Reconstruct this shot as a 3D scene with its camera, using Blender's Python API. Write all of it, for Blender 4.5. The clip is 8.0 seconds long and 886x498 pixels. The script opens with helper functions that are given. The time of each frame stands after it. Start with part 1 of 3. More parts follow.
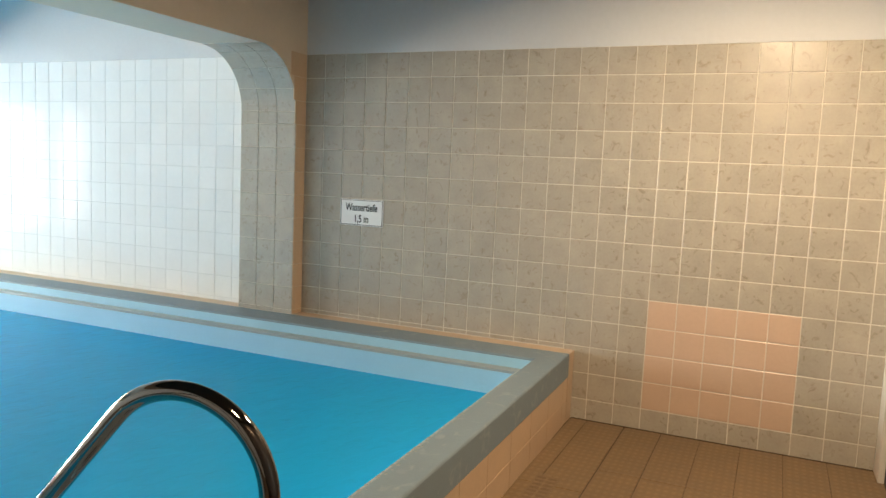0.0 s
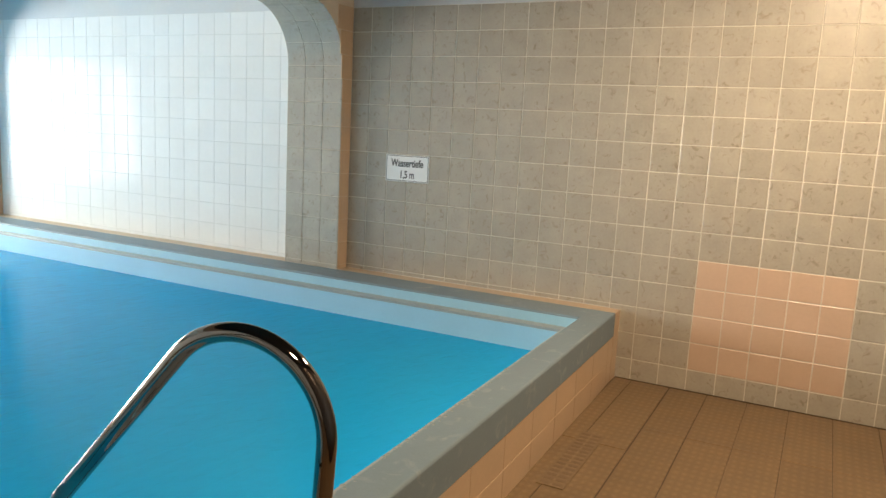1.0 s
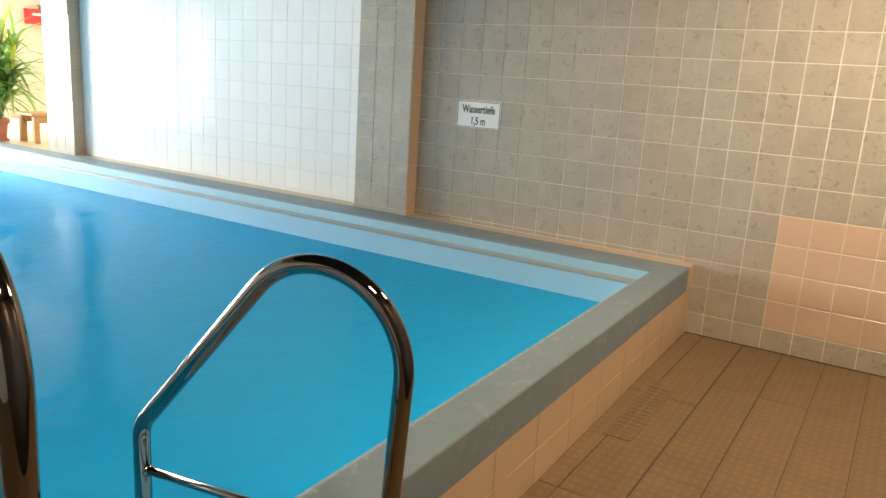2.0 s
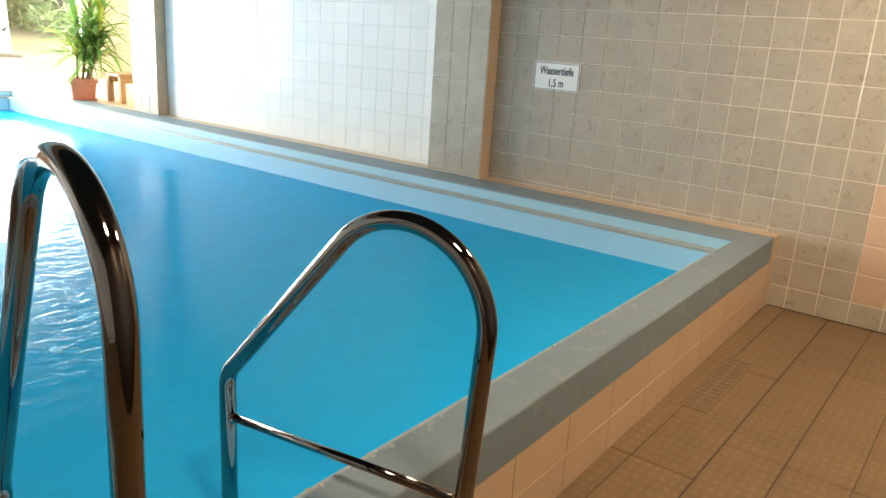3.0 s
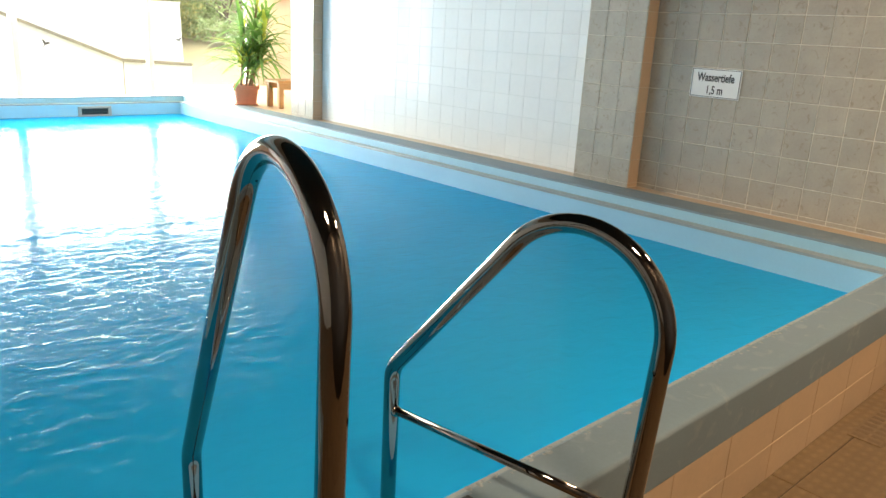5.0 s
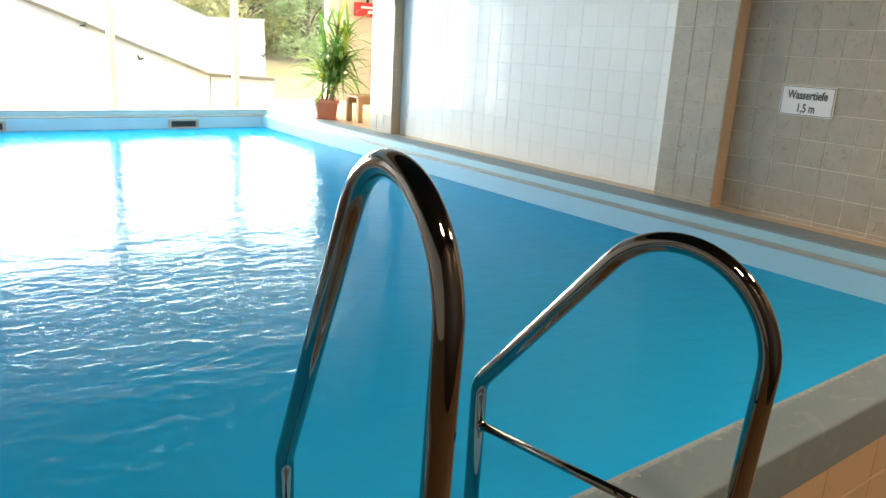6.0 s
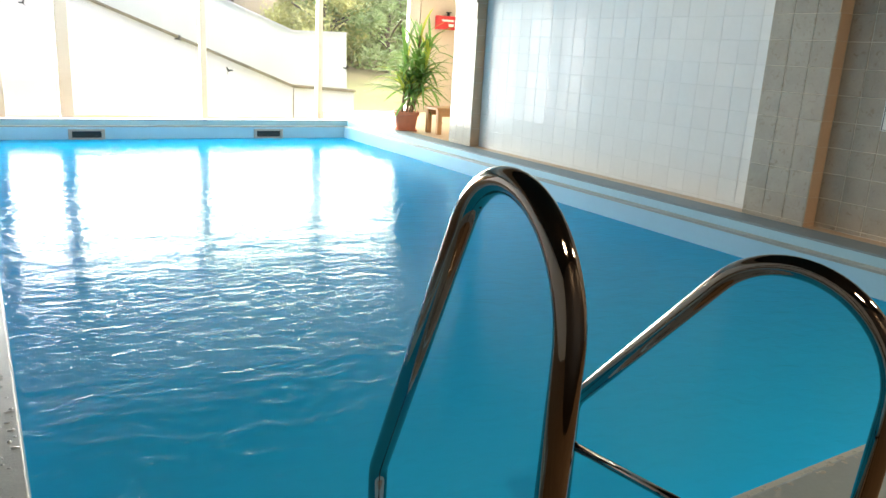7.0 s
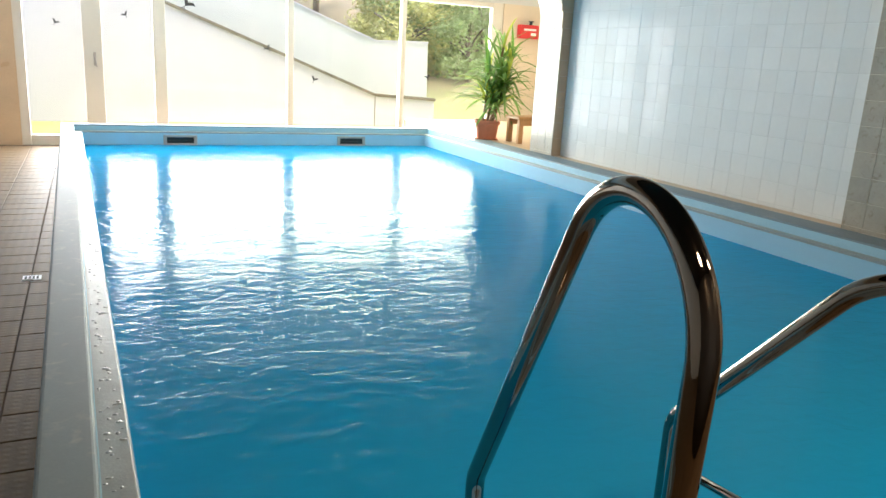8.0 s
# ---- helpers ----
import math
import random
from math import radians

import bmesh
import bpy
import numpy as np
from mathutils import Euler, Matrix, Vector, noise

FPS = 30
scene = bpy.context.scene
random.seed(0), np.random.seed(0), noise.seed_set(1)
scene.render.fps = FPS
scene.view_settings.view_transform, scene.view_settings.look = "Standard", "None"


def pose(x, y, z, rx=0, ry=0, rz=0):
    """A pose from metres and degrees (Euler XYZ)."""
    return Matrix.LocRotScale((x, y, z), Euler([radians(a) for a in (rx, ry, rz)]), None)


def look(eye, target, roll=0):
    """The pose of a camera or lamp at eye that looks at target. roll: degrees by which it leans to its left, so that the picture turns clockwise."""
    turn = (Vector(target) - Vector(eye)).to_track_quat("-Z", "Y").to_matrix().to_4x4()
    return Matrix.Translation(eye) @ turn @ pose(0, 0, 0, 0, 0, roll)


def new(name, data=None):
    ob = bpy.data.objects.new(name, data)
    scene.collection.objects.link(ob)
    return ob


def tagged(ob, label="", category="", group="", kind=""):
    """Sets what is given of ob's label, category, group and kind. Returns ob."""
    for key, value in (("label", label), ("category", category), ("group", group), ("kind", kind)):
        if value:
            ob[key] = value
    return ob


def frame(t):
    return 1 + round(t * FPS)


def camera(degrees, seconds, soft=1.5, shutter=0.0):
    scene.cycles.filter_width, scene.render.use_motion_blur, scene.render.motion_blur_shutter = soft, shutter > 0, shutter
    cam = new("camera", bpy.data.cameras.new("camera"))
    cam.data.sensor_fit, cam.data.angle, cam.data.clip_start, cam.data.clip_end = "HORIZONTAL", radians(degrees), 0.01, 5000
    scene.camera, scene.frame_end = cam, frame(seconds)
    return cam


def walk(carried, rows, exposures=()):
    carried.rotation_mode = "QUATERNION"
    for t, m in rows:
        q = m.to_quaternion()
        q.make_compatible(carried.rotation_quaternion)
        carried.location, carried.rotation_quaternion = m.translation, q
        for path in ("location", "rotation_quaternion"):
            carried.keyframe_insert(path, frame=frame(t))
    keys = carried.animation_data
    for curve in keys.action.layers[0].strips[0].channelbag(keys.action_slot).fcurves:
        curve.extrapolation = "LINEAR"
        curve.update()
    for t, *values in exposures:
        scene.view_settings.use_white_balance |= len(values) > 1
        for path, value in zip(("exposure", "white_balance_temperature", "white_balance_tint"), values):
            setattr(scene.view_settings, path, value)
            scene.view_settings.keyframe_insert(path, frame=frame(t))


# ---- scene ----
cam = camera(61.46, 8.0)
PATH = [
    (0, (-4.0875, -0.9990, 1.3670), (-2.2704, -0.1900, 1.1584), 2.52),
    (0.5, (-4.0887, -0.9836, 1.3532), (-2.2915, -0.1427, 1.1018), 2.64),
    (1, (-4.0875, -0.9657, 1.3375), (-2.3274, -0.0703, 1.0205), 2.92),
    (1.5, (-4.0834, -0.9462, 1.3193), (-2.3664, 0.0065, 0.9393), 3.28),
    (2, (-4.0797, -0.9270, 1.3031), (-2.4220, 0.0966, 0.8511), 3.59),
    (3.5, (-4.0939, -0.8799, 1.2786), (-2.6149, 0.3343, 0.6970), 3.67),
    (4, (-4.1076, -0.8641, 1.2737), (-2.6902, 0.4212, 0.6917), 3.49),
    (5.5, (-4.1595, -0.8287, 1.2693), (-2.9194, 0.6457, 0.7325), 3.18),
    (6, (-4.1806, -0.8139, 1.2681), (-3.0137, 0.7237, 0.7446), 3.21),
    (6.5, (-4.2017, -0.7968, 1.2700), (-3.1039, 0.7940, 0.7560), 3.23),
    (7, (-4.2228, -0.7792, 1.2708), (-3.2102, 0.8703, 0.7668), 3.31),
    (7.5, (-4.2463, -0.7638, 1.2686), (-3.3148, 0.9348, 0.7715), 3.31),
    (8, (-4.2713, -0.7477, 1.2655), (-3.4293, 0.9984, 0.7733), 3.26),
]
EXPOSURES = [(0.0, 4.1), (2.0, 4.2), (3.5, 4.30), (4.0, 4.28), (5.5, 4.03), (7.0, 3.68), (8.0, 3.5)]
walk(cam, [(t, look(eye, target, roll)) for t, eye, target, roll in PATH], EXPOSURES)

# ---- world, sun, lamps ----
YN = 9.45            # inner face of the window wall
world = bpy.data.worlds.new("sky")
scene.world = world
world.use_nodes = True
wn = world.node_tree
sky = wn.nodes.new("ShaderNodeTexSky")
sky.sky_type, sky.sun_disc = "NISHITA", False
sky.sun_elevation, sky.sun_rotation = radians(49), radians(103)
sky.air_density, sky.dust_density = 1.0, 2.5
wn.links.new(sky.outputs[0], wn.nodes["Background"].inputs[0])
wn.nodes["Background"].inputs[1].default_value = 0.066

sun_data = bpy.data.lights.new("sun", "SUN")
sun_data.energy, sun_data.angle, sun_data.color = 0.55, radians(12), (1.0, 0.96, 0.9)
sun = new("sun", sun_data)
sun.matrix_world = look((17.0, -4.0, 20.0), (0.0, 0.0, 0.0))


def disc_lamp(name, x, y, z, size, watts, colour):
    d = bpy.data.lights.new(name, "AREA")
    d.shape, d.size, d.energy, d.color = "DISK", size, watts, colour
    ob = new(name, d)
    ob.matrix_world = pose(x, y, z)
    return ob


# area lamps stand in for each window's daylight: pale like the garden walls below, tinted green above to mirror as
# foliage and sky
DAYLIGHT = ((-4.58, 0.56, 0.0), (-3.80, 0.58, 0.1), (-2.60, 1.53, 0.35), (-0.96, 1.52, 0.6), (0.58, 1.28, 0.45))
for x, width, leafy in DAYLIGHT:
    for low, high, green in ((0.10, 0.95, 0.12 * leafy), (0.95, 1.45, leafy), (1.45, 2.03, 0.7 * leafy)):
        day = bpy.data.lights.new("window_daylight", "AREA")
        day.shape, day.size, day.size_y = "RECTANGLE", width, high - low
        day.energy = 7.0 * width * (high - low) * (1.0 - 0.40 * green)
        day.color = (0.985 - 0.22 * green, 0.955, 0.96 - 0.46 * green)
        new("window_daylight", day).matrix_world = look((x, YN + 0.16, (low + high) / 2), (x, 0.0, (low + high) / 2 - 0.3))
# unseen lamps: first assumed from warm wall light, second added to brighten floor and pool side
WARM = [(-1.25, -0.95, 2.3), (-3.6, -1.05, 0.6)]
for wx, wy, watts in WARM:
    disc_lamp("ceiling_lamp_light", wx, wy, 2.45, 0.3, watts, (1.0, 0.75, 0.50))

# ---- materials ----


def mat(name, base, rough=0.5, metal=0.0, var=0.12, scale=6.0, fine=60.0, bump=0.05, spec=0.5, island=0.0, stain=None, stain_scale=14.0, stain_amt=0.0):
    """A surface with a colour that varies at two scales, fine relief, and optional darker flecks."""
    m = bpy.data.materials.new(name)
    m.use_nodes = True
    nt = m.node_tree
    b = nt.nodes["Principled BSDF"]
    L = nt.links.new
    co = nt.nodes.new("ShaderNodeNewGeometry")
    n1 = nt.nodes.new("ShaderNodeTexNoise")
    n1.inputs["Scale"].default_value, n1.inputs["Detail"].default_value = scale, 4
    n2 = nt.nodes.new("ShaderNodeTexNoise")
    n2.inputs["Scale"].default_value, n2.inputs["Detail"].default_value = fine, 3
    L(co.outputs["Position"], n1.inputs["Vector"])
    L(co.outputs["Position"], n2.inputs["Vector"])
    add = nt.nodes.new("ShaderNodeMath")
    add.operation = "MULTIPLY_ADD"
    add.inputs[1].default_value = 0.65
    L(n1.outputs[0], add.inputs[0])
    mul = nt.nodes.new("ShaderNodeMath")
    mul.operation = "MULTIPLY"
    mul.inputs[1].default_value = 0.35
    L(n2.outputs[0], mul.inputs[0])
    L(mul.outputs[0], add.inputs[2])
    ramp = nt.nodes.new("ShaderNodeMapRange")
    ramp.inputs[1].default_value, ramp.inputs[2].default_value = 0.3, 0.7
    ramp.inputs[3].default_value, ramp.inputs[4].default_value = 1 - var, 1 + var
    L(add.outputs[0], ramp.inputs[0])
    val = ramp.outputs[0]
    if island:
        oi = nt.nodes.new("ShaderNodeObjectInfo")
        rr = nt.nodes.new("ShaderNodeMath")
        rr.operation = "ADD"
        L(oi.outputs["Random"], rr.inputs[0])
        L(co.outputs["Random Per Island"], rr.inputs[1])
        fr = nt.nodes.new("ShaderNodeMath")
        fr.operation = "FRACT"
        L(rr.outputs[0], fr.inputs[0])
        r2 = nt.nodes.new("ShaderNodeMapRange")
        r2.inputs[3].default_value, r2.inputs[4].default_value = 1 - island, 1 + island
        L(fr.outputs[0], r2.inputs[0])
        mm = nt.nodes.new("ShaderNodeMath")
        mm.operation = "MULTIPLY"
        L(val, mm.inputs[0])
        L(r2.outputs[0], mm.inputs[1])
        val = mm.outputs[0]
    mix = nt.nodes.new("ShaderNodeVectorMath")
    mix.operation = "SCALE"
    mix.inputs[0].default_value = base
    L(val, mix.inputs["Scale"])
    colour = mix.outputs[0]
    if stain:
        n3 = nt.nodes.new("ShaderNodeTexNoise")
        n3.inputs["Scale"].default_value, n3.inputs["Detail"].default_value, n3.inputs["Distortion"].default_value = stain_scale, 5, 1.2
        L(co.outputs["Position"], n3.inputs["Vector"])
        r3 = nt.nodes.new("ShaderNodeMapRange")
        r3.inputs[1].default_value, r3.inputs[2].default_value = 0.58, 0.74
        r3.inputs[3].default_value, r3.inputs[4].default_value = 0.0, stain_amt
        L(n3.outputs[0], r3.inputs[0])
        mx = nt.nodes.new("ShaderNodeMix")
        mx.data_type = "RGBA"
        L(r3.outputs[0], mx.inputs[0])
        L(colour, mx.inputs[6])
        mx.inputs[7].default_value = (*stain, 1)
        colour = mx.outputs[2]
    L(colour, b.inputs["Base Color"])
    b.inputs["Metallic"].default_value = metal
    b.inputs["Specular IOR Level"].default_value = spec
    rg = nt.nodes.new("ShaderNodeMapRange")
    rg.inputs[3].default_value, rg.inputs[4].default_value = rough * 0.8, min(1, rough * 1.25)
    L(n1.outputs[0], rg.inputs[0])
    L(rg.outputs[0], b.inputs["Roughness"])
    if bump:
        bp = nt.nodes.new("ShaderNodeBump")
        bp.inputs["Strength"].default_value, bp.inputs["Distance"].default_value = bump, 0.01
        L(add.outputs[0], bp.inputs["Height"])
        L(bp.outputs[0], b.inputs["Normal"])
    return m


M_TILE = mat("beige_tile", (0.39, 0.355, 0.30), 0.22, var=0.10, scale=9, fine=70, bump=0.06, island=0.05, stain=(0.20, 0.16, 0.11), stain_scale=26, stain_amt=0.6)
M_PINK = mat("pink_tile", (0.54, 0.39, 0.29), 0.3, var=0.05, scale=5, fine=50, bump=0.03, island=0.03)
M_WHITE = mat("white_tile", (0.75, 0.755, 0.75), 0.07, var=0.03, scale=4, fine=30, bump=0.03, spec=0.05, island=0.025)
M_GROUT = mat("pale_grout", (0.61, 0.57, 0.50), 0.85, var=0.15, bump=0.15)
M_GROUTW = mat("grey_grout", (0.64, 0.65, 0.64), 0.8, var=0.12, bump=0.1)
M_PEACH = mat("peach_tile", (0.55, 0.40, 0.27), 0.3, var=0.08, scale=6, fine=60, bump=0.04, island=0.03)
M_PAINT = mat("white_wall_paint", (0.56, 0.57, 0.58), 0.8, var=0.04, scale=2.5, fine=40, bump=0.08)
M_BEAM = mat("cream_beam_paint", (0.62, 0.53, 0.43), 0.75, var=0.05, scale=3, fine=40, bump=0.08)
M_CEIL = mat("ceiling_paint", (0.70, 0.69, 0.66), 0.85, var=0.03, scale=2, fine=30, bump=0.06)
# assumed dark finish of unseen end wall and deck ceiling, darkens reflections in the rails
M_DARK_UNSEEN = mat("dark_unseen_lining", (0.035, 0.024, 0.017), 0.5, var=0.25, scale=4, fine=50, bump=0.1)
M_FLOOR = mat("brown_floor_tile", (0.165, 0.110, 0.060), 0.5, var=0.18, scale=7, fine=90, bump=0.2, spec=0.25, island=0.06, stain=(0.17, 0.11, 0.06), stain_scale=9, stain_amt=0.4)
nt = M_FLOOR.node_tree
geo = nt.nodes.new("ShaderNodeNewGeometry")
waves = []
for axis, sc in (("X", 6.3), ("Y", 9.4)):
    wv = nt.nodes.new("ShaderNodeTexWave")
    wv.bands_direction = axis
    wv.inputs["Scale"].default_value, wv.inputs["Distortion"].default_value = sc, 0.6
    nt.links.new(geo.outputs["Position"], wv.inputs["Vector"])
    waves.append(wv)
rib = nt.nodes.new("ShaderNodeMath")
rib.operation = "MULTIPLY"
nt.links.new(waves[0].outputs["Fac"], rib.inputs[0])
nt.links.new(waves[1].outputs["Fac"], rib.inputs[1])
# relief shading put into the colour: lighter rib tops, darker grooves
shade = nt.nodes.new("ShaderNodeMapRange")
shade.inputs[3].default_value, shade.inputs[4].default_value = 0.95, 1.16
nt.links.new(rib.outputs[0], shade.inputs[0])
tint = nt.nodes.new("ShaderNodeVectorMath")
tint.operation = "SCALE"
bs = nt.nodes["Principled BSDF"]
nt.links.new(bs.inputs["Base Color"].links[0].from_socket, tint.inputs[0])
nt.links.new(shade.outputs[0], tint.inputs["Scale"])
nt.links.new(tint.outputs[0], bs.inputs["Base Color"])
rb = nt.nodes.new("ShaderNodeBump")
rb.inputs["Strength"].default_value, rb.inputs["Distance"].default_value = 0.35, 0.002
nt.links.new(rib.outputs[0], rb.inputs["Height"])
nt.links.new(bs.inputs["Normal"].links[0].from_socket, rb.inputs["Normal"])
nt.links.new(rb.outputs[0], bs.inputs["Normal"])
M_SLOT_SHADE = mat("brown_slot_shade", (0.14, 0.097, 0.06), 0.9, var=0.2, bump=0.1)
M_JOINT = mat("dark_floor_joint", (0.075, 0.05, 0.032), 0.9, var=0.2, bump=0.2)
M_COPING = mat("grey_coping", (0.18, 0.235, 0.28), 0.5, var=0.08, scale=8, fine=120, bump=0.05, spec=0.3, stain=(0.45, 0.48, 0.48), stain_scale=12, stain_amt=0.25)
M_STEP = mat("pale_step", (0.28, 0.31, 0.32), 0.32, var=0.12, scale=14, fine=140, bump=0.12, stain=(0.25, 0.27, 0.27), stain_scale=20, stain_amt=0.4)
M_LINER = mat("pale_blue_liner", (0.33, 0.56, 0.70), 0.4, var=0.04, scale=4, fine=60, bump=0.03)
M_BASIN = mat("blue_pool_basin", (0.004, 0.41, 0.82), 0.5, var=0.06, scale=1.2, fine=8, bump=0.02)
M_PGROUT = mat("peach_grout", (0.62, 0.48, 0.35), 0.8, var=0.1, bump=0.1)
M_CHROME = mat("polished_steel", (0.25, 0.222, 0.20), 0.04, metal=1.0, var=0.04, scale=20, fine=200, bump=0.01)
M_PVC = mat("white_window_frame", (0.62, 0.58, 0.52), 0.35, var=0.03, scale=4, fine=50, bump=0.02)
M_BLACK = mat("black_plastic", (0.015, 0.015, 0.016), 0.4, var=0.2, bump=0.05)
M_SKIM = mat("grey_skimmer_plastic", (0.38, 0.34, 0.31), 0.45, var=0.08, bump=0.03)
M_TERRA = mat("terracotta", (0.60, 0.21, 0.12), 0.6, var=0.12, scale=12, fine=80, bump=0.1)
M_SOIL = mat("potting_soil", (0.05, 0.035, 0.025), 0.95, var=0.3, bump=0.4)
M_LEAF = mat("green_leaf", (0.085, 0.17, 0.045), 0.4, var=0.3, scale=9, fine=60, bump=0.05, island=0.35)
M_LEAFY = mat("yellowed_leaf", (0.36, 0.40, 0.07), 0.45, var=0.25, scale=9, fine=60, bump=0.05, island=0.25)
M_STEM = mat("brown_stem", (0.17, 0.11, 0.06), 0.8, var=0.25, bump=0.3)
M_WOOD = mat("honey_wood", (0.42, 0.22, 0.09), 0.45, var=0.2, scale=5, fine=45, bump=0.08)
M_RED = mat("red_enamel", (0.55, 0.02, 0.025), 0.35, var=0.06, bump=0.02)
M_SIGN = mat("white_sign", (0.78, 0.79, 0.79), 0.35, var=0.02, bump=0.01)
M_INK = mat("black_ink", (0.02, 0.02, 0.022), 0.5, var=0.05, bump=0.0)
M_WALLWHITE = mat("white_wall_plaster", (0.50, 0.465, 0.47), 0.85, var=0.05, scale=1.5, fine=30, bump=0.15, stain=(0.6, 0.56, 0.5), stain_scale=1.2, stain_amt=0.3)
M_TERRACE = mat("cream_wall_plaster", (0.52, 0.50, 0.45), 0.85, var=0.06, scale=1.5, fine=30, bump=0.15)
M_CAP = mat("weathered_cap", (0.16, 0.13, 0.09), 0.9, var=0.3, scale=4, fine=40, bump=0.3)
M_GRASS = mat("dry_grass", (0.28, 0.285, 0.10), 0.9, var=0.3, scale=1.2, fine=18, bump=0.6, stain=(0.30, 0.20, 0.10), stain_scale=0.9, stain_amt=0.8)
nt = M_GRASS.node_tree
geo, xyz, far, blend = (nt.nodes.new(k) for k in ("ShaderNodeNewGeometry", "ShaderNodeSeparateXYZ", "ShaderNodeMapRange", "ShaderNodeMix"))
patch = nt.nodes.new("ShaderNodeTexNoise")
patch.inputs["Scale"].default_value, patch.inputs["Detail"].default_value = 7.0, 6
blend.data_type = "RGBA"
far.inputs[1].default_value, far.inputs[2].default_value = 14.2, 16.5
mixup = nt.nodes.new("ShaderNodeMath")
mixup.operation = "MULTIPLY_ADD"
mixup.inputs[1].default_value = 3.0
nt.links.new(geo.outputs["Position"], xyz.inputs[0])
nt.links.new(geo.outputs["Position"], patch.inputs["Vector"])
nt.links.new(patch.outputs[0], mixup.inputs[0])
nt.links.new(xyz.outputs[1], mixup.inputs[2])
mixdown = nt.nodes.new("ShaderNodeMath")
mixdown.operation = "SUBTRACT"
mixdown.inputs[1].default_value = 1.5
nt.links.new(mixup.outputs[0], mixdown.inputs[0])
nt.links.new(mixdown.outputs[0], far.inputs[0])
nt.links.new(far.outputs[0], blend.inputs[0])
bs = nt.nodes["Principled BSDF"]
nt.links.new(bs.inputs["Base Color"].links[0].from_socket, blend.inputs[6])
blend.inputs[7].default_value = (0.30, 0.22, 0.13, 1)
nt.links.new(blend.outputs[2], bs.inputs["Base Color"])
M_BARK = mat("bark", (0.14, 0.10, 0.075), 0.95, var=0.3, scale=6, fine=40, bump=0.5)
M_TREE = mat("tree_leaf", (0.22, 0.29, 0.10), 0.55, var=0.3, scale=1.5, fine=20, bump=0.0, island=0.45)
M_AUTUMN = mat("yellow_tree_leaf", (0.42, 0.40, 0.13), 0.55, var=0.3, scale=1.5, fine=20, bump=0.0, island=0.4)
M_LAMP = bpy.data.materials.new("lamp_glass")
M_LAMP.use_nodes = True
M_LAMP.node_tree.nodes["Principled BSDF"].inputs["Base Color"].default_value = (0.9, 0.85, 0.75, 1)
M_LAMP.node_tree.nodes["Principled BSDF"].inputs["Emission Color"].default_value = (1.0, 0.75, 0.45, 1)
M_LAMP.node_tree.nodes["Principled BSDF"].inputs["Emission Strength"].default_value = 6.0


def glass_material():
    m = bpy.data.materials.new("window_glass")
    m.use_nodes = True
    nt = m.node_tree
    nt.nodes.remove(nt.nodes["Principled BSDF"])
    tr, gl, mx, fr = (nt.nodes.new(k) for k in ("ShaderNodeBsdfTransparent", "ShaderNodeBsdfGlossy", "ShaderNodeMixShader", "ShaderNodeFresnel"))
    tr.inputs[0].default_value = (0.95, 0.97, 0.96, 1)
    gl.inputs["Roughness"].default_value = 0.01
    fr.inputs[0].default_value = 1.45
    nt.links.new(fr.outputs[0], mx.inputs[0])
    nt.links.new(tr.outputs[0], mx.inputs[1])
    nt.links.new(gl.outputs[0], mx.inputs[2])
    nt.links.new(mx.outputs[0], nt.nodes["Material Output"].inputs[0])
    return m


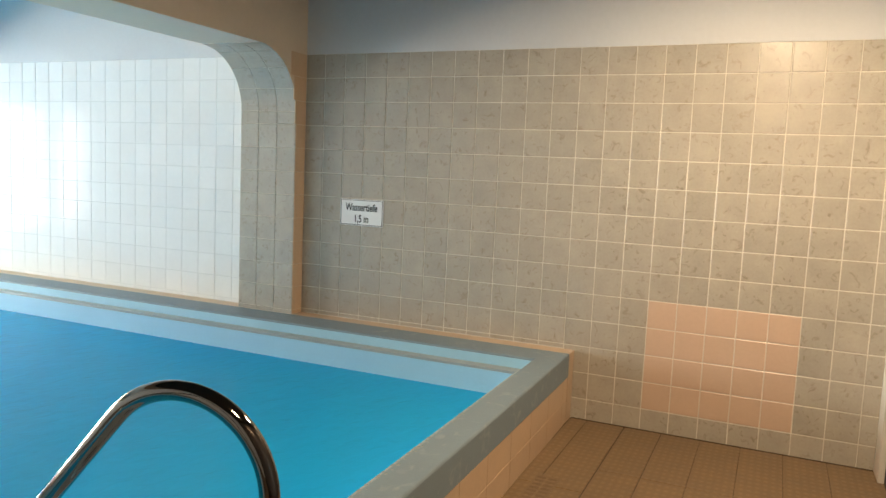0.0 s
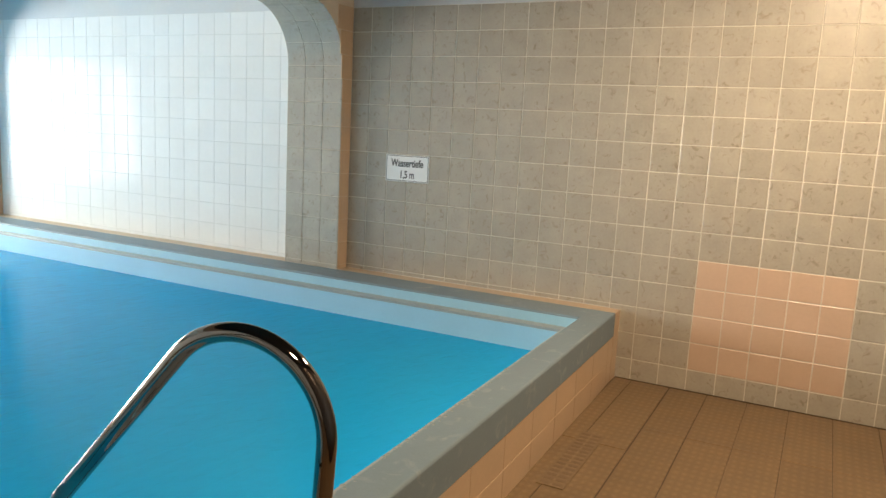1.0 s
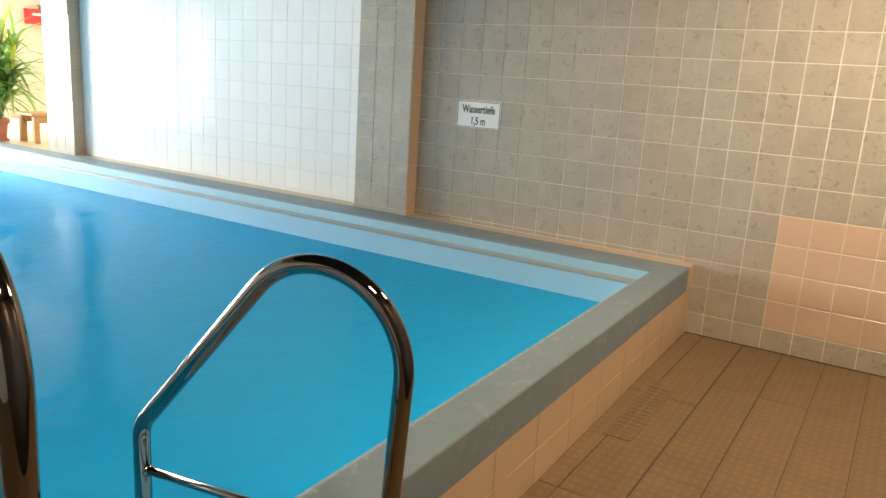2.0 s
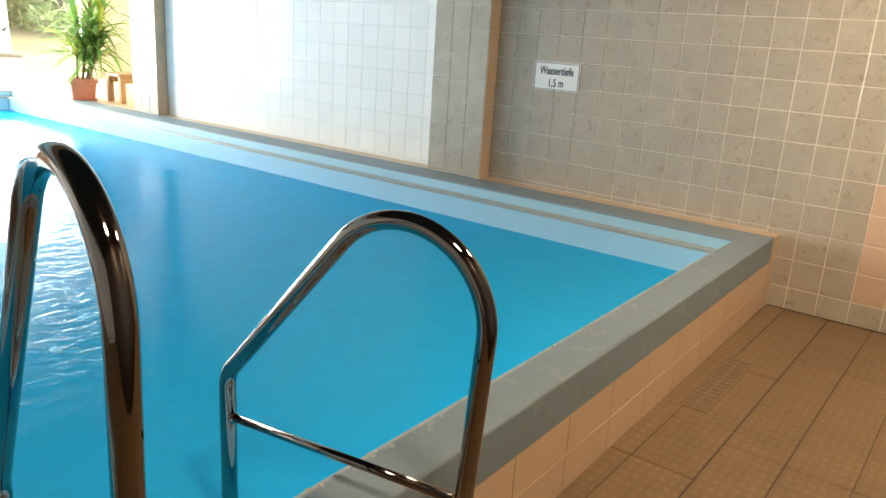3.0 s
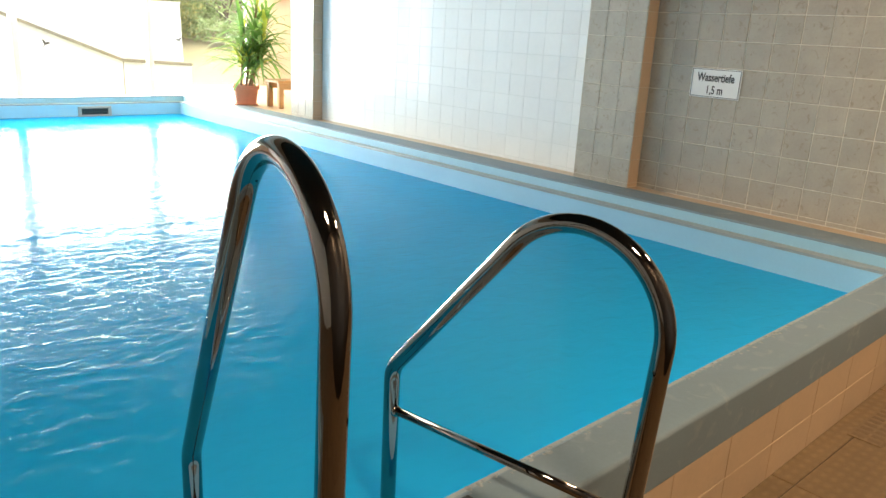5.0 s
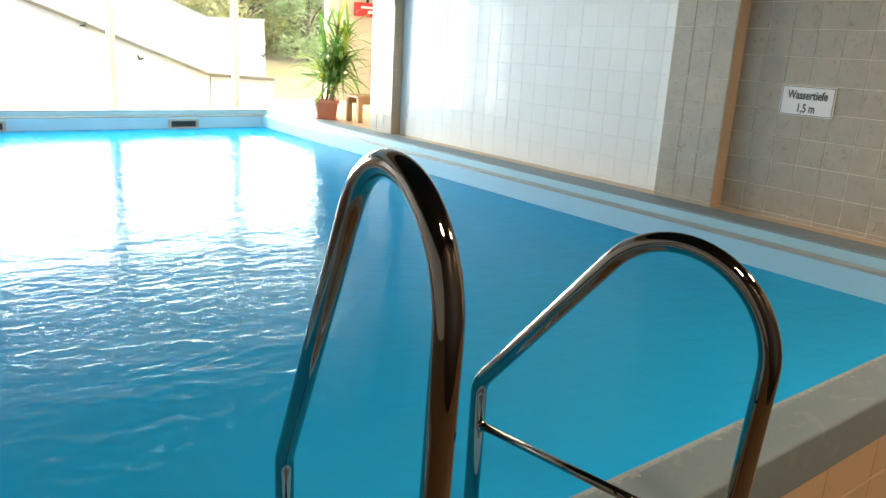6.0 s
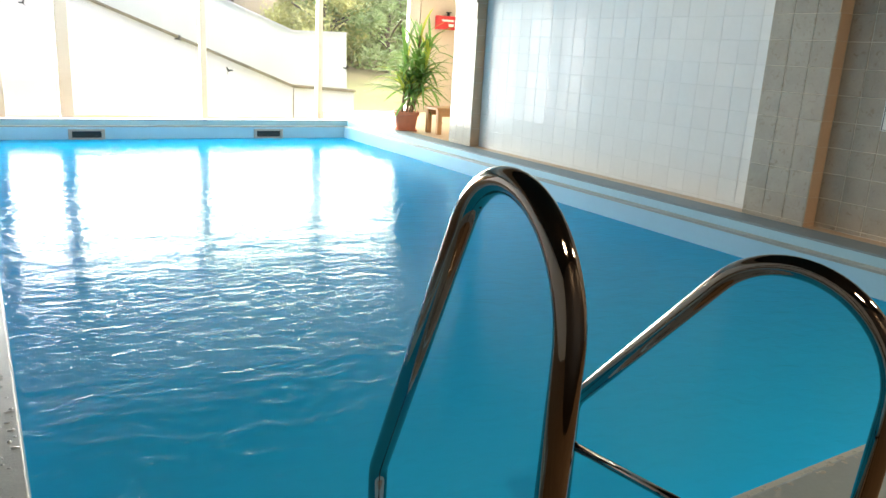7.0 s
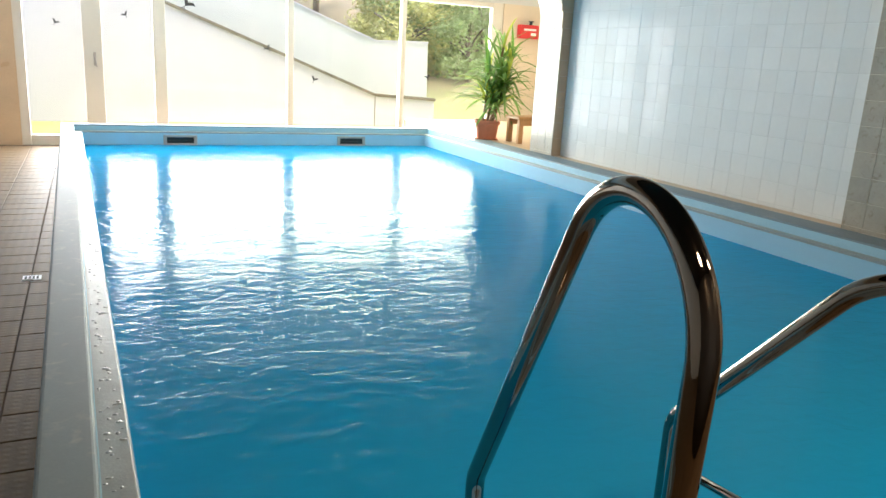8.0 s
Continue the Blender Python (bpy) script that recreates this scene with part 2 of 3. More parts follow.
def water_material():
    """Clear tinted water: what lies under it shows through, the surface mirrors by Fresnel, small ripples."""
    m = bpy.data.materials.new("pool_water")
    m.use_nodes = True
    nt = m.node_tree
    L = nt.links.new
    nt.nodes.remove(nt.nodes["Principled BSDF"])
    tr, gl, mx, fr = (nt.nodes.new(k) for k in ("ShaderNodeBsdfTransparent", "ShaderNodeBsdfGlossy", "ShaderNodeMixShader", "ShaderNodeFresnel"))
    tr.inputs[0].default_value = (0.62, 0.92, 0.97, 1)
    gl.inputs["Roughness"].default_value = 0.008
    gl.inputs["Color"].default_value = (0.33, 0.34, 0.33, 1)
    fr.inputs[0].default_value = 1.33
    co = nt.nodes.new("ShaderNodeNewGeometry")
    mp = nt.nodes.new("ShaderNodeMapping")
    mp.inputs["Scale"].default_value = (1.0, 1.7, 1.0)
    mp.inputs["Rotation"].default_value = (0, 0, 0.45)
    L(co.outputs["Position"], mp.inputs[0])
    big, small = nt.nodes.new("ShaderNodeTexNoise"), nt.nodes.new("ShaderNodeTexNoise")
    big.inputs["Scale"].default_value, big.inputs["Detail"].default_value, big.inputs["Distortion"].default_value = 1.6, 2, 0.6
    small.inputs["Scale"].default_value, small.inputs["Detail"].default_value, small.inputs["Distortion"].default_value = 10.0, 3, 0.8
    L(mp.outputs[0], big.inputs["Vector"])
    L(mp.outputs[0], small.inputs["Vector"])
    b1, b2 = nt.nodes.new("ShaderNodeBump"), nt.nodes.new("ShaderNodeBump")
    b1.inputs["Strength"].default_value, b1.inputs["Distance"].default_value = 0.13, 0.06
    b2.inputs["Strength"].default_value, b2.inputs["Distance"].default_value = 0.40, 0.012
    L(big.outputs[0], b1.inputs["Height"])
    L(small.outputs[0], b2.inputs["Height"])
    L(b1.outputs[0], b2.inputs["Normal"])
    L(b2.outputs[0], gl.inputs["Normal"])
    L(b2.outputs[0], fr.inputs["Normal"])
    df, body = nt.nodes.new("ShaderNodeBsdfDiffuse"), nt.nodes.new("ShaderNodeMixShader")
    df.inputs[0].default_value = (0.015, 0.43, 0.86, 1)
    body.inputs[0].default_value = 0.88
    L(tr.outputs[0], body.inputs[1])
    L(df.outputs[0], body.inputs[2])
    L(fr.outputs[0], mx.inputs[0])
    L(body.outputs[0], mx.inputs[1])
    L(gl.outputs[0], mx.inputs[2])
    L(mx.outputs[0], nt.nodes["Material Output"].inputs[0])
    return m


for leafy, tint in ((M_LEAF, (0.20, 0.36, 0.07)), (M_LEAFY, (0.6, 0.65, 0.1)), (M_TREE, (0.30, 0.38, 0.12)), (M_AUTUMN, (0.52, 0.48, 0.15))):
    nt = leafy.node_tree
    tl, mx = nt.nodes.new("ShaderNodeBsdfTranslucent"), nt.nodes.new("ShaderNodeMixShader")
    tl.inputs[0].default_value = (*tint, 1)
    mx.inputs[0].default_value = 0.4
    nt.links.new(nt.nodes["Principled BSDF"].outputs[0], mx.inputs[1])
    nt.links.new(tl.outputs[0], mx.inputs[2])
    nt.links.new(mx.outputs[0], nt.nodes["Material Output"].inputs[0])

M_GLASS, M_WATER = glass_material(), water_material()
M_DROP = mat("water_drop", (0.34, 0.37, 0.38), 0.04, var=0.05, bump=0.0, spec=0.9)

# ---- mesh helpers ----


def box_bm(x0, x1, y0, y1, z0, z1, bevel=0.0, bm=None):
    fresh = bm is None
    bm = bm or bmesh.new()
    r = bmesh.ops.create_cube(bm, size=1)
    bmesh.ops.transform(bm, matrix=Matrix.Translation(((x0 + x1) / 2, (y0 + y1) / 2, (z0 + z1) / 2)) @ Matrix.Diagonal((abs(x1 - x0), abs(y1 - y0), abs(z1 - z0), 1)), verts=r["verts"])
    if bevel and fresh:
        bmesh.ops.bevel(bm, geom=bm.edges[:], offset=bevel, segments=2, profile=0.5, affect="EDGES")
    return bm


def mesh_of(name, bm, material, smooth=False):
    bmesh.ops.recalc_face_normals(bm, faces=bm.faces[:])
    me = bpy.data.meshes.new(name)
    bm.to_mesh(me)
    bm.free()
    me.materials.append(material)
    if smooth:
        me.polygons.foreach_set("use_smooth", [True] * len(me.polygons))
    return me


def part(name, bm, material, parent=None, label="", smooth=False):
    ob = new(name, mesh_of(name, bm, material, smooth))
    ob.parent = parent
    return tagged(ob, label)


def thing(name, x, y, z, label, category, group="", kind=""):
    ob = new(name)
    ob.location = (x, y, z)
    ob.empty_display_size = 0.1
    bpy.context.view_layer.update()
    return tagged(ob, label, category, group, kind)


def under(name, bm, material, parent, label="", smooth=False):
    """A part whose mesh is given in world metres, set under a thing that stands elsewhere."""
    bmesh.ops.transform(bm, matrix=Matrix.Translation(parent.location).inverted(), verts=bm.verts[:])
    return part(name, bm, material, parent, label, smooth)


def setting(name, bm, material, label, category, smooth=False):
    return tagged(part(name, bm, material, None, "", smooth), label, category, "", "structure")


def tube_bm(points, radius, sides=20):
    """A round tube along a polyline, mitred at each point, with closed ends."""
    bm = bmesh.new()
    pts = [Vector(p) for p in points]
    rings = []
    up = Vector((1, 0, 0))
    for i, p in enumerate(pts):
        d = (pts[min(i + 1, len(pts) - 1)] - pts[max(i - 1, 0)]).normalized()
        a = up - d * up.dot(d)
        if a.length < 0.1:
            a = Vector((0, 0, 1)) - d * d.z
        a.normalize()
        b = d.cross(a)
        rings.append([bm.verts.new(p + radius * (math.cos(k * math.tau / sides) * a + math.sin(k * math.tau / sides) * b)) for k in range(sides)])
    for r, s in zip(rings, rings[1:]):
        for k in range(sides):
            bm.faces.new((r[k], r[(k + 1) % sides], s[(k + 1) % sides], s[k]))
    bm.faces.new(rings[0])
    bm.faces.new(rings[-1])
    return bm


def rounded(corners, radii, steps=12):
    """A polyline with its inner corners rounded to the given radii."""
    pts = [Vector(c) for c in corners]
    out = [pts[0]]
    for i in range(1, len(pts) - 1):
        a, b = (pts[i - 1] - pts[i]).normalized(), (pts[i + 1] - pts[i]).normalized()
        half = a.angle(b) / 2
        d = radii[i - 1] / math.tan(half)
        c = pts[i] + (a + b).normalized() * (radii[i - 1] / math.sin(half))
        p, q = pts[i] + a * d - c, pts[i] + b * d - c
        total = p.angle(q)
        for k in range(steps + 1):
            s = k / steps
            out.append(c + (p * math.sin((1 - s) * total) + q * math.sin(s * total)) / math.sin(total))
    return out + [pts[-1]]


# ---- plan, in metres: wall at x = 0, pool along y, floor at z = 0 ----
RIM = 0.395          # top of the raised pool edge
STEP = 0.330         # inner step
WATER = 0.19
X0, X1 = -4.28, -0.335   # inner top edge of the pool
Y0, Y1 = 0.118, 8.05
XW, XE = -6.3, 2.6
YS = -1.56
TOP = 2.07           # top of the tiles
CEIL = 2.55
BEAMS = ((1.835, 2.268), (5.53, 5.94))
YF = -0.022          # front face of the pool side
PILX = -0.105

# ---- large structure ----
floor = setting("floor", box_bm(XW, 0.0, YS, YF + 0.006, -0.12, -0.004), M_JOINT, "brown ribbed ceramic tile floor before the pool", "floor")
floor_side = setting("floor_side", box_bm(XW, -4.39, YF + 0.006, YN, -0.12, -0.004), M_JOINT, "brown ribbed ceramic tile floor beside the pool", "floor")
setting("floor_far", box_bm(-4.39, -0.1, 8.20, YN, -0.12, -0.004), M_FLOOR, "brown floor between the pool and the windows", "floor")
wall_e = setting("wall_east", box_bm(0.0022, 0.25, YS - 0.2, BEAMS[1][1], 0.0, TOP), M_GROUT, "beige tiled long wall beside the pool with pale grout", "wall")
setting("wall_upper", box_bm(-0.001, 0.25, YS - 0.2, BEAMS[1][1], TOP, CEIL), M_PAINT, "white painted wall strip above the tiles", "wall")
wall_s = setting("wall_south", box_bm(XW - 0.2, 0.0, YS - 0.2, YS, 0.0, CEIL), M_DARK_UNSEEN, "unseen end wall behind the deck, made dark for the steel to mirror", "wall")
setting("wall_west", box_bm(XW - 0.2, XW, YS, YN + 0.2, -0.1, CEIL), M_PAINT, "plain white side wall", "wall")
setting("wall_bay", box_bm(XE, XE + 0.2, BEAMS[1][1], YN + 0.2, 0.0, CEIL), M_BEAM, "cream side wall of the window bay", "wall")
setting("wall_return", box_bm(0.25, XE + 0.2, BEAMS[1][1] - 0.2, BEAMS[1][1], 0.0, CEIL), M_BEAM, "cream return wall of the window bay", "wall")
setting("ceiling_deck", box_bm(XW - 0.2, XE + 0.2, YS - 0.2, 1.84, CEIL, CEIL + 0.2), M_DARK_UNSEEN, "unseen ceiling over the near deck, made dark for the steel to mirror", "ceiling")
setting("door_frame", box_bm(-0.16, -0.001, YS + 0.001, YS + 0.03, 0.0, 2.05, 0.004), M_PVC, "pale door frame in the end wall", "door frame")
setting("ceiling", box_bm(XW - 0.2, XE + 0.2, 1.84, YN + 0.2, CEIL, CEIL + 0.2), M_CEIL, "smooth white painted ceiling", "ceiling")
setting("deck", box_bm(-0.10, XE, BEAMS[1][1], YN, 0.0, RIM - 0.004), M_PEACH, "raised pale tile deck in the window bay", "floor")
setting("ledge", box_bm(PILX, 0.0, YF + 0.004, BEAMS[1][1], 0.0, RIM - 0.003), M_PEACH, "narrow beige tile ledge along the wall", "ledge")

setting("wall_joint", box_bm(-0.006, 0.0, YS + 0.03, YF - 0.002, -0.003, 0.005), M_JOINT, "dark open joint between floor and tiled wall", "joint")

# pool: basin, coping ring, inner step
pool = thing("pool", -2.34, 4.0, 0.0, "raised indoor pool with grey coping and blue basin", "pool", kind="structure")


def askew(v):
    """The pool stands about one degree out of square with the wall."""
    if v.co.y < 1.0:
        v.co.y += 0.016 * (v.co.x + 0.335)
    if v.co.x < -3.0:
        v.co.x -= 0.017 * v.co.y


def ring_bm(ax0, ax1, ay0, ay1, bx0, bx1, by0, by1, z0, z1, bevel=0.0):
    """A rectangular frame between an outer and an inner rectangle."""
    bm = bmesh.new()
    rows = []
    for (x0, x1, y0, y1) in ((ax0, ax1, ay0, ay1), (bx0, bx1, by0, by1)):
        for z in (z0, z1):
            rows.append([bm.verts.new(p) for p in ((x0, y0, z), (x1, y0, z), (x1, y1, z), (x0, y1, z))])
    for v in [v for row in rows for v in row]:
        askew(v)
    ol, oh, il, ih = rows
    for k in range(4):
        j = (k + 1) % 4
        bm.faces.new((ol[k], ol[j], oh[j], oh[k]))
        bm.faces.new((il[k], ih[k], ih[j], il[j]))
        bm.faces.new((oh[k], oh[j], ih[j], ih[k]))
        bm.faces.new((ol[k], il[k], il[j], ol[j]))
    if bevel:
        tops = [e for e in bm.edges if all(v.co.z > z1 - 1e-5 for v in e.verts) and (all(v in oh for v in e.verts) or all(v in ih for v in e.verts))]
        bmesh.ops.bevel(bm, geom=tops, offset=bevel, segments=3, profile=0.5, affect="EDGES")
    return bm


XO0, XO1, YO0, YO1 = -4.40, PILX, YF, 8.19
SX = 0.075
under("coping", ring_bm(XO0, XO1, YO0, YO1, X0, X1, Y0, Y1, 0.262, RIM, 0.010), M_COPING, pool, "smooth grey coping")
under("upper_liner", ring_bm(X0 - 0.002, X1 + 0.002, Y0 - 0.002, Y1 + 0.002, X0 + 0.004, X1 - 0.004, Y0 + 0.004, Y1 - 0.004, STEP, RIM - 0.013), M_LINER, pool, "pale blue inner face")
under("step", ring_bm(X0 - 0.001, X1 + 0.001, Y0 - 0.001, Y1 + 0.001, X0 + SX, X1 - SX, Y0 + SX, Y1 - SX, STEP - 0.014, STEP, 0.005), M_STEP, pool, "narrow inner step with water drops")
under("inner_liner", ring_bm(X0, X1, Y0, Y1, X0 + SX + 0.004, X1 - SX - 0.004, Y0 + SX + 0.004, Y1 - SX - 0.004, WATER - 0.06, STEP - 0.0145), M_LINER, pool, "pale blue inner face above the water")
under("basin_wall", ring_bm(X0 - 0.01, X1 + 0.01, Y0 - 0.01, Y1 + 0.01, X0 + SX + 0.002, X1 - SX - 0.002, Y0 + SX + 0.002, Y1 - SX - 0.002, -1.45, WATER - 0.0605), M_BASIN, pool, "blue basin wall")
under("basin_floor", box_bm(X0, X1, Y0, Y1, -1.55, -1.452), M_BASIN, pool, "blue basin floor")
under("plinth", ring_bm(XO0 + 0.008, XO1 - 0.008, YO0 + 0.0036, YO1 - 0.008, X0 - 0.02, X1 + 0.02, Y0 - 0.02, Y1 + 0.02, -0.004, 0.2615), M_PGROUT, pool, "mortar bed of the tiled pool side")
water_bm = bmesh.new()
bmesh.ops.create_grid(water_bm, x_segments=1, y_segments=1, size=1)
bmesh.ops.transform(water_bm, matrix=Matrix.Translation(((X0 + X1) / 2, (Y0 + Y1) / 2, WATER)) @ Matrix.Diagonal(((X1 - X0) / 2 - SX - 0.004, (Y1 - Y0) / 2 - SX - 0.004, 1, 1)), verts=water_bm.verts[:])
for v in water_bm.verts:
    askew(v)
setting("water", water_bm, M_WATER, "clear blue rippled pool water mirroring the windows", "water")

# beams with rounded haunches on pillars, across the pool


def arch_bm(y0, y1):
    bm = bmesh.new()
    r = 0.37
    prof = [(0.0, RIM - 0.003), (PILX, RIM - 0.003)]
    prof += [(PILX - r + r * math.cos(k * math.pi / 24), 1.70 + r * math.sin(k * math.pi / 24)) for k in range(13)]
    prof += [(XW, TOP + 0.004)]
    low = [[bm.verts.new((x, y, z)) for x, z in prof] for y in (y0, y1)]
    high = [[bm.verts.new((x, y, CEIL)) for x, z in prof] for y in (y0, y1)]
    for k in range(len(prof) - 1):
        bm.faces.new((low[0][k], low[0][k + 1], low[1][k + 1], low[1][k]))
        if k != 1:
            for s in (0, 1):
                bm.faces.new((low[s][k], low[s][k + 1], high[s][k + 1], high[s][k]))
            bm.faces.new((high[0][k], high[0][k + 1], high[1][k + 1], high[1][k]))
    for k in (0, len(prof) - 1):
        bm.faces.new((low[0][k], low[1][k], high[1][k], high[0][k]))
    bmesh.ops.remove_doubles(bm, verts=bm.verts[:], dist=1e-5)
    return bm


arches = []
for y0, y1 in BEAMS:
    arches.append(setting("pillar_arch", arch_bm(y0, y1), M_BEAM, "cream beam with a rounded haunch on a tiled pillar", "pillar"))

# window wall
head = setting("wall_north", box_bm(XW, XE, YN, YN + 0.2, 2.12, CEIL), M_PAINT, "white wall strip above the windows", "wall")
setting("wall_north_west", box_bm(XW, -5.0, YN, YN + 0.2, -0.1, 2.12), M_PEACH, "beige tiled pier beside the glass door", "wall")
setting("wall_north_east", box_bm(1.434, XE, YN, YN + 0.2, 0.0, 2.12), M_BEAM, "cream wall beside the window bay", "wall")
MULL = ((-4.98, 0.16), (-4.177, 0.22), (-3.417, 0.155), (-1.77, 0.085), (-0.15, 0.072), (1.345, 0.175))
for i in range(5):
    (xa, wa), (xb, wb) = MULL[i], MULL[i + 1]
    win = thing("window_%d" % (i + 1), (xa + xb) / 2, YN + 0.07, 0.0, "tall white-framed window looking on the garden", "window", kind="structure")
    lo = RIM if i == 4 else 0.0
    under("window_frame", box_bm(xa - wa / 2 + 0.002, xa + wa / 2 - 0.002, YN + 0.02, YN + 0.12, -0.003, 2.12, 0.006), M_PVC, win)
    under("window_head", box_bm(xa + wa / 2, xb - wb / 2, YN + 0.02, YN + 0.12, 2.05, 2.119, 0.005), M_PVC, win)
    under("window_sill", box_bm(xa + wa / 2, xb - wb / 2, YN + 0.02, YN + 0.12, -0.003, (0.12 if i < 2 else 0.07), 0.005), M_PVC, win)
    if i == 4:
        under("window_frame", box_bm(xb - wb / 2, xb + wb / 2, YN + 0.02, YN + 0.12, 0.0, 2.12, 0.006), M_PVC, win)
    pane = under("pane", box_bm(xa + wa / 2, xb - wb / 2, YN + 0.066, YN + 0.074, 0.07, 2.05), M_GLASS, win)
    pane.visible_shadow = False

# garden
ground_bm = bmesh.new()
bmesh.ops.create_grid(ground_bm, x_segments=80, y_segments=80, size=1)
for v in ground_bm.verts:
    u, w = v.co.x, v.co.y
    x = 60 * math.copysign(abs(u) ** 2, u)
    y = YN + 0.2 + 90 * ((w + 1) / 2) ** 2
    rise = max(0.0, y - 13.5) * 0.22 * min(1.0, max(0.0, (x + 2.0) / 5))
    far = max(0.0, y - 12.6) * 0.05
    z = 0.05 + min(rise + far, 5.0) + 0.05 * noise.noise(Vector((x * 0.8, y * 0.8, 0)))
    v.co = (x, y, min(z, 6.0) if y > 10 else -0.02)
ground = setting("ground", ground_bm, M_GRASS, "yellowing grass with fallen leaves behind the windows", "ground", True)



def slab_bm(outline, y0, y1):
    """An upright slab from an outline in x and z."""
    bm = bmesh.new()
    f = [bm.verts.new((x, y0, z)) for x, z in outline]
    k = [bm.verts.new((x, y1, z)) for x, z in outline]
    bm.faces.new(f)
    bm.faces.new(k[::-1])
    for i in range(len(f)):
        j = (i + 1) % len(f)
        bm.faces.new((f[i], f[j], k[j], k[i]))
    return bm


def strip_bm(tops, y0, y1, thick):
    bm = bmesh.new()
    rows = [[bm.verts.new((x, y, z + dz)) for y, dz in ((y0, 0), (y1, 0), (y1, thick), (y0, thick))] for x, z in tops]
    for a, b in zip(rows, rows[1:]):
        for i in range(4):
            j = (i + 1) % 4
            bm.faces.new((a[i], a[j], b[j], b[i]))
    bm.faces.new(rows[0])
    bm.faces.new(rows[-1])
    return bm


garden_wall = thing("garden_wall", -3.0, 12.0, 0.0, "white rendered garden wall with a sloping weathered top", "garden wall")
under("wall", slab_bm([(-9, -0.1), (1.52, -0.1), (1.52, 0.51), (0.36, 0.565), (-9, 4.06)], 12.0, 12.25), M_WALLWHITE, garden_wall)
under("cap", strip_bm([(-9, 4.06), (0.36, 0.565), (1.54, 0.51)], 11.97, 12.28, 0.05), M_CAP, garden_wall, "dark weathered cap with moss")
under("expansion_joint", box_bm(0.36, 0.375, 11.995, 12.02, 0.0, 0.56), M_CAP, garden_wall)
terrace_wall = thing("terrace_wall", -3.0, 13.3, 0.0, "tall cream rendered terrace wall behind the garden wall", "garden wall")
under("wall", slab_bm([(-9, -0.1), (1.96, -0.1), (1.91, 1.56), (0.81, 1.53), (-9, 5.08)], 13.3, 13.55), M_TERRACE, terrace_wall)
under("cap", strip_bm([(-9, 5.08), (0.81, 1.53), (1.92, 1.56)], 13.28, 13.57, 0.03), M_WALLWHITE, terrace_wall)


def leaf_cloud_bm(rng, count, cx, cy, cz, rx, ry, rz, size):
    """Small folded leaves in clumps, with gaps between."""
    verts, faces = [], []
    clumps = [(cx + rx * rng.uniform(-1, 1), cy + ry * rng.uniform(-1, 1), cz + rz * rng.uniform(-1, 1), rng.uniform(0.25, 0.6)) for _ in range(26)]
    for _ in range(count):
        x, y, z, r = rng.choice(clumps)
        p = Vector((rng.gauss(x, r * 0.45), rng.gauss(y, r * 0.45), max(0.15, rng.gauss(z, r * 0.4))))
        d = Vector((rng.gauss(0, 1), rng.gauss(0, 1), rng.gauss(0, 0.7))).normalized()
        e = d.orthogonal().normalized()
        s = size * rng.uniform(0.6, 1.4)
        n = len(verts)
        verts += [p - d * s, p + e * s * 0.45, p + d * s, p - e * s * 0.45]
        faces.append((n, n + 1, n + 2, n + 3))
    return verts, faces


def tree(x, y, z, height, spread, leaf, label, seed, category="tree", count=8000):
    rng = random.Random(seed)
    t = thing("tree" if category == "tree" else "bush", x, y, z, label, category, "garden greenery")
    trunk = tube_bm([(0, 0, -0.1), (0.05, 0.02, height * 0.3), (-0.04, 0.05, height * 0.6), (0.02, 0, height * 0.9)], 0.05 + height * 0.008, 8)
    part("trunk", trunk, M_BARK, t)
    for k in range(5):
        a = rng.uniform(0, math.tau)
        h = height * rng.uniform(0.3, 0.6)
        part("limb", tube_bm([(0, 0, h), (0.3 * spread * math.cos(a), 0.3 * spread * math.sin(a), h + 0.18 * height), (0.75 * spread * math.cos(a), 0.75 * spread * math.sin(a), h + 0.32 * height)], 0.022, 6), M_BARK, t)
    v, f = leaf_cloud_bm(rng, count, 0, 0, height * 0.60, spread, spread, height * 0.38, 0.05)
    me = bpy.data.meshes.new("crown")
    me.from_pydata(v, [], f)
    me.materials.append(leaf)
    c = new("crown", me)
    c.parent = t
    return t


def ground_z(x, y):
    rise = max(0.0, y - 13.5) * 0.22 * min(1.0, max(0.0, (x + 2.0) / 5))
    return 0.05 + min(rise + max(0.0, y - 12.6) * 0.05, 5.0)


for k, (x, y, h, s, leaf, cat) in enumerate(((2.6, 16.2, 1.7, 1.0, M_AUTUMN, "bush"), (4.2, 16.0, 1.6, 1.1, M_TREE, "bush"), (3.4, 18.8, 3.2, 1.5, M_AUTUMN, "bush"), (5.8, 18.6, 3.2, 1.6, M_TREE, "bush"), (3.4, 17.6, 2.6, 1.3, M_TREE, "bush"), (5.0, 17.0, 2.4, 1.4, M_TREE, "bush"), (4.4, 19.5, 3.4, 1.6, M_AUTUMN, "bush"), (1.6, 20.5, 5.0, 2.0, M_AUTUMN, "tree"), (-0.8, 19.0, 6.0, 2.0, M_AUTUMN, "tree"),
                                           (4.4, 23.0, 6.5, 2.6, M_TREE, "tree"), (8.0, 21.0, 5.5, 2.4, M_TREE, "tree"), (-4.0, 22.0, 8.0, 2.8, M_TREE, "tree"), (7.4, 16.0, 2.2, 1.3, M_TREE, "bush"), (-8.5, 20.0, 8.0, 3.0, M_AUTUMN, "tree"))):
    tree(x, y, ground_z(x, y) - 0.05, h, s, leaf, "leafy green bush on the garden slope" if cat == "bush" else "thin garden tree with light spring foliage", 40 + k, cat)



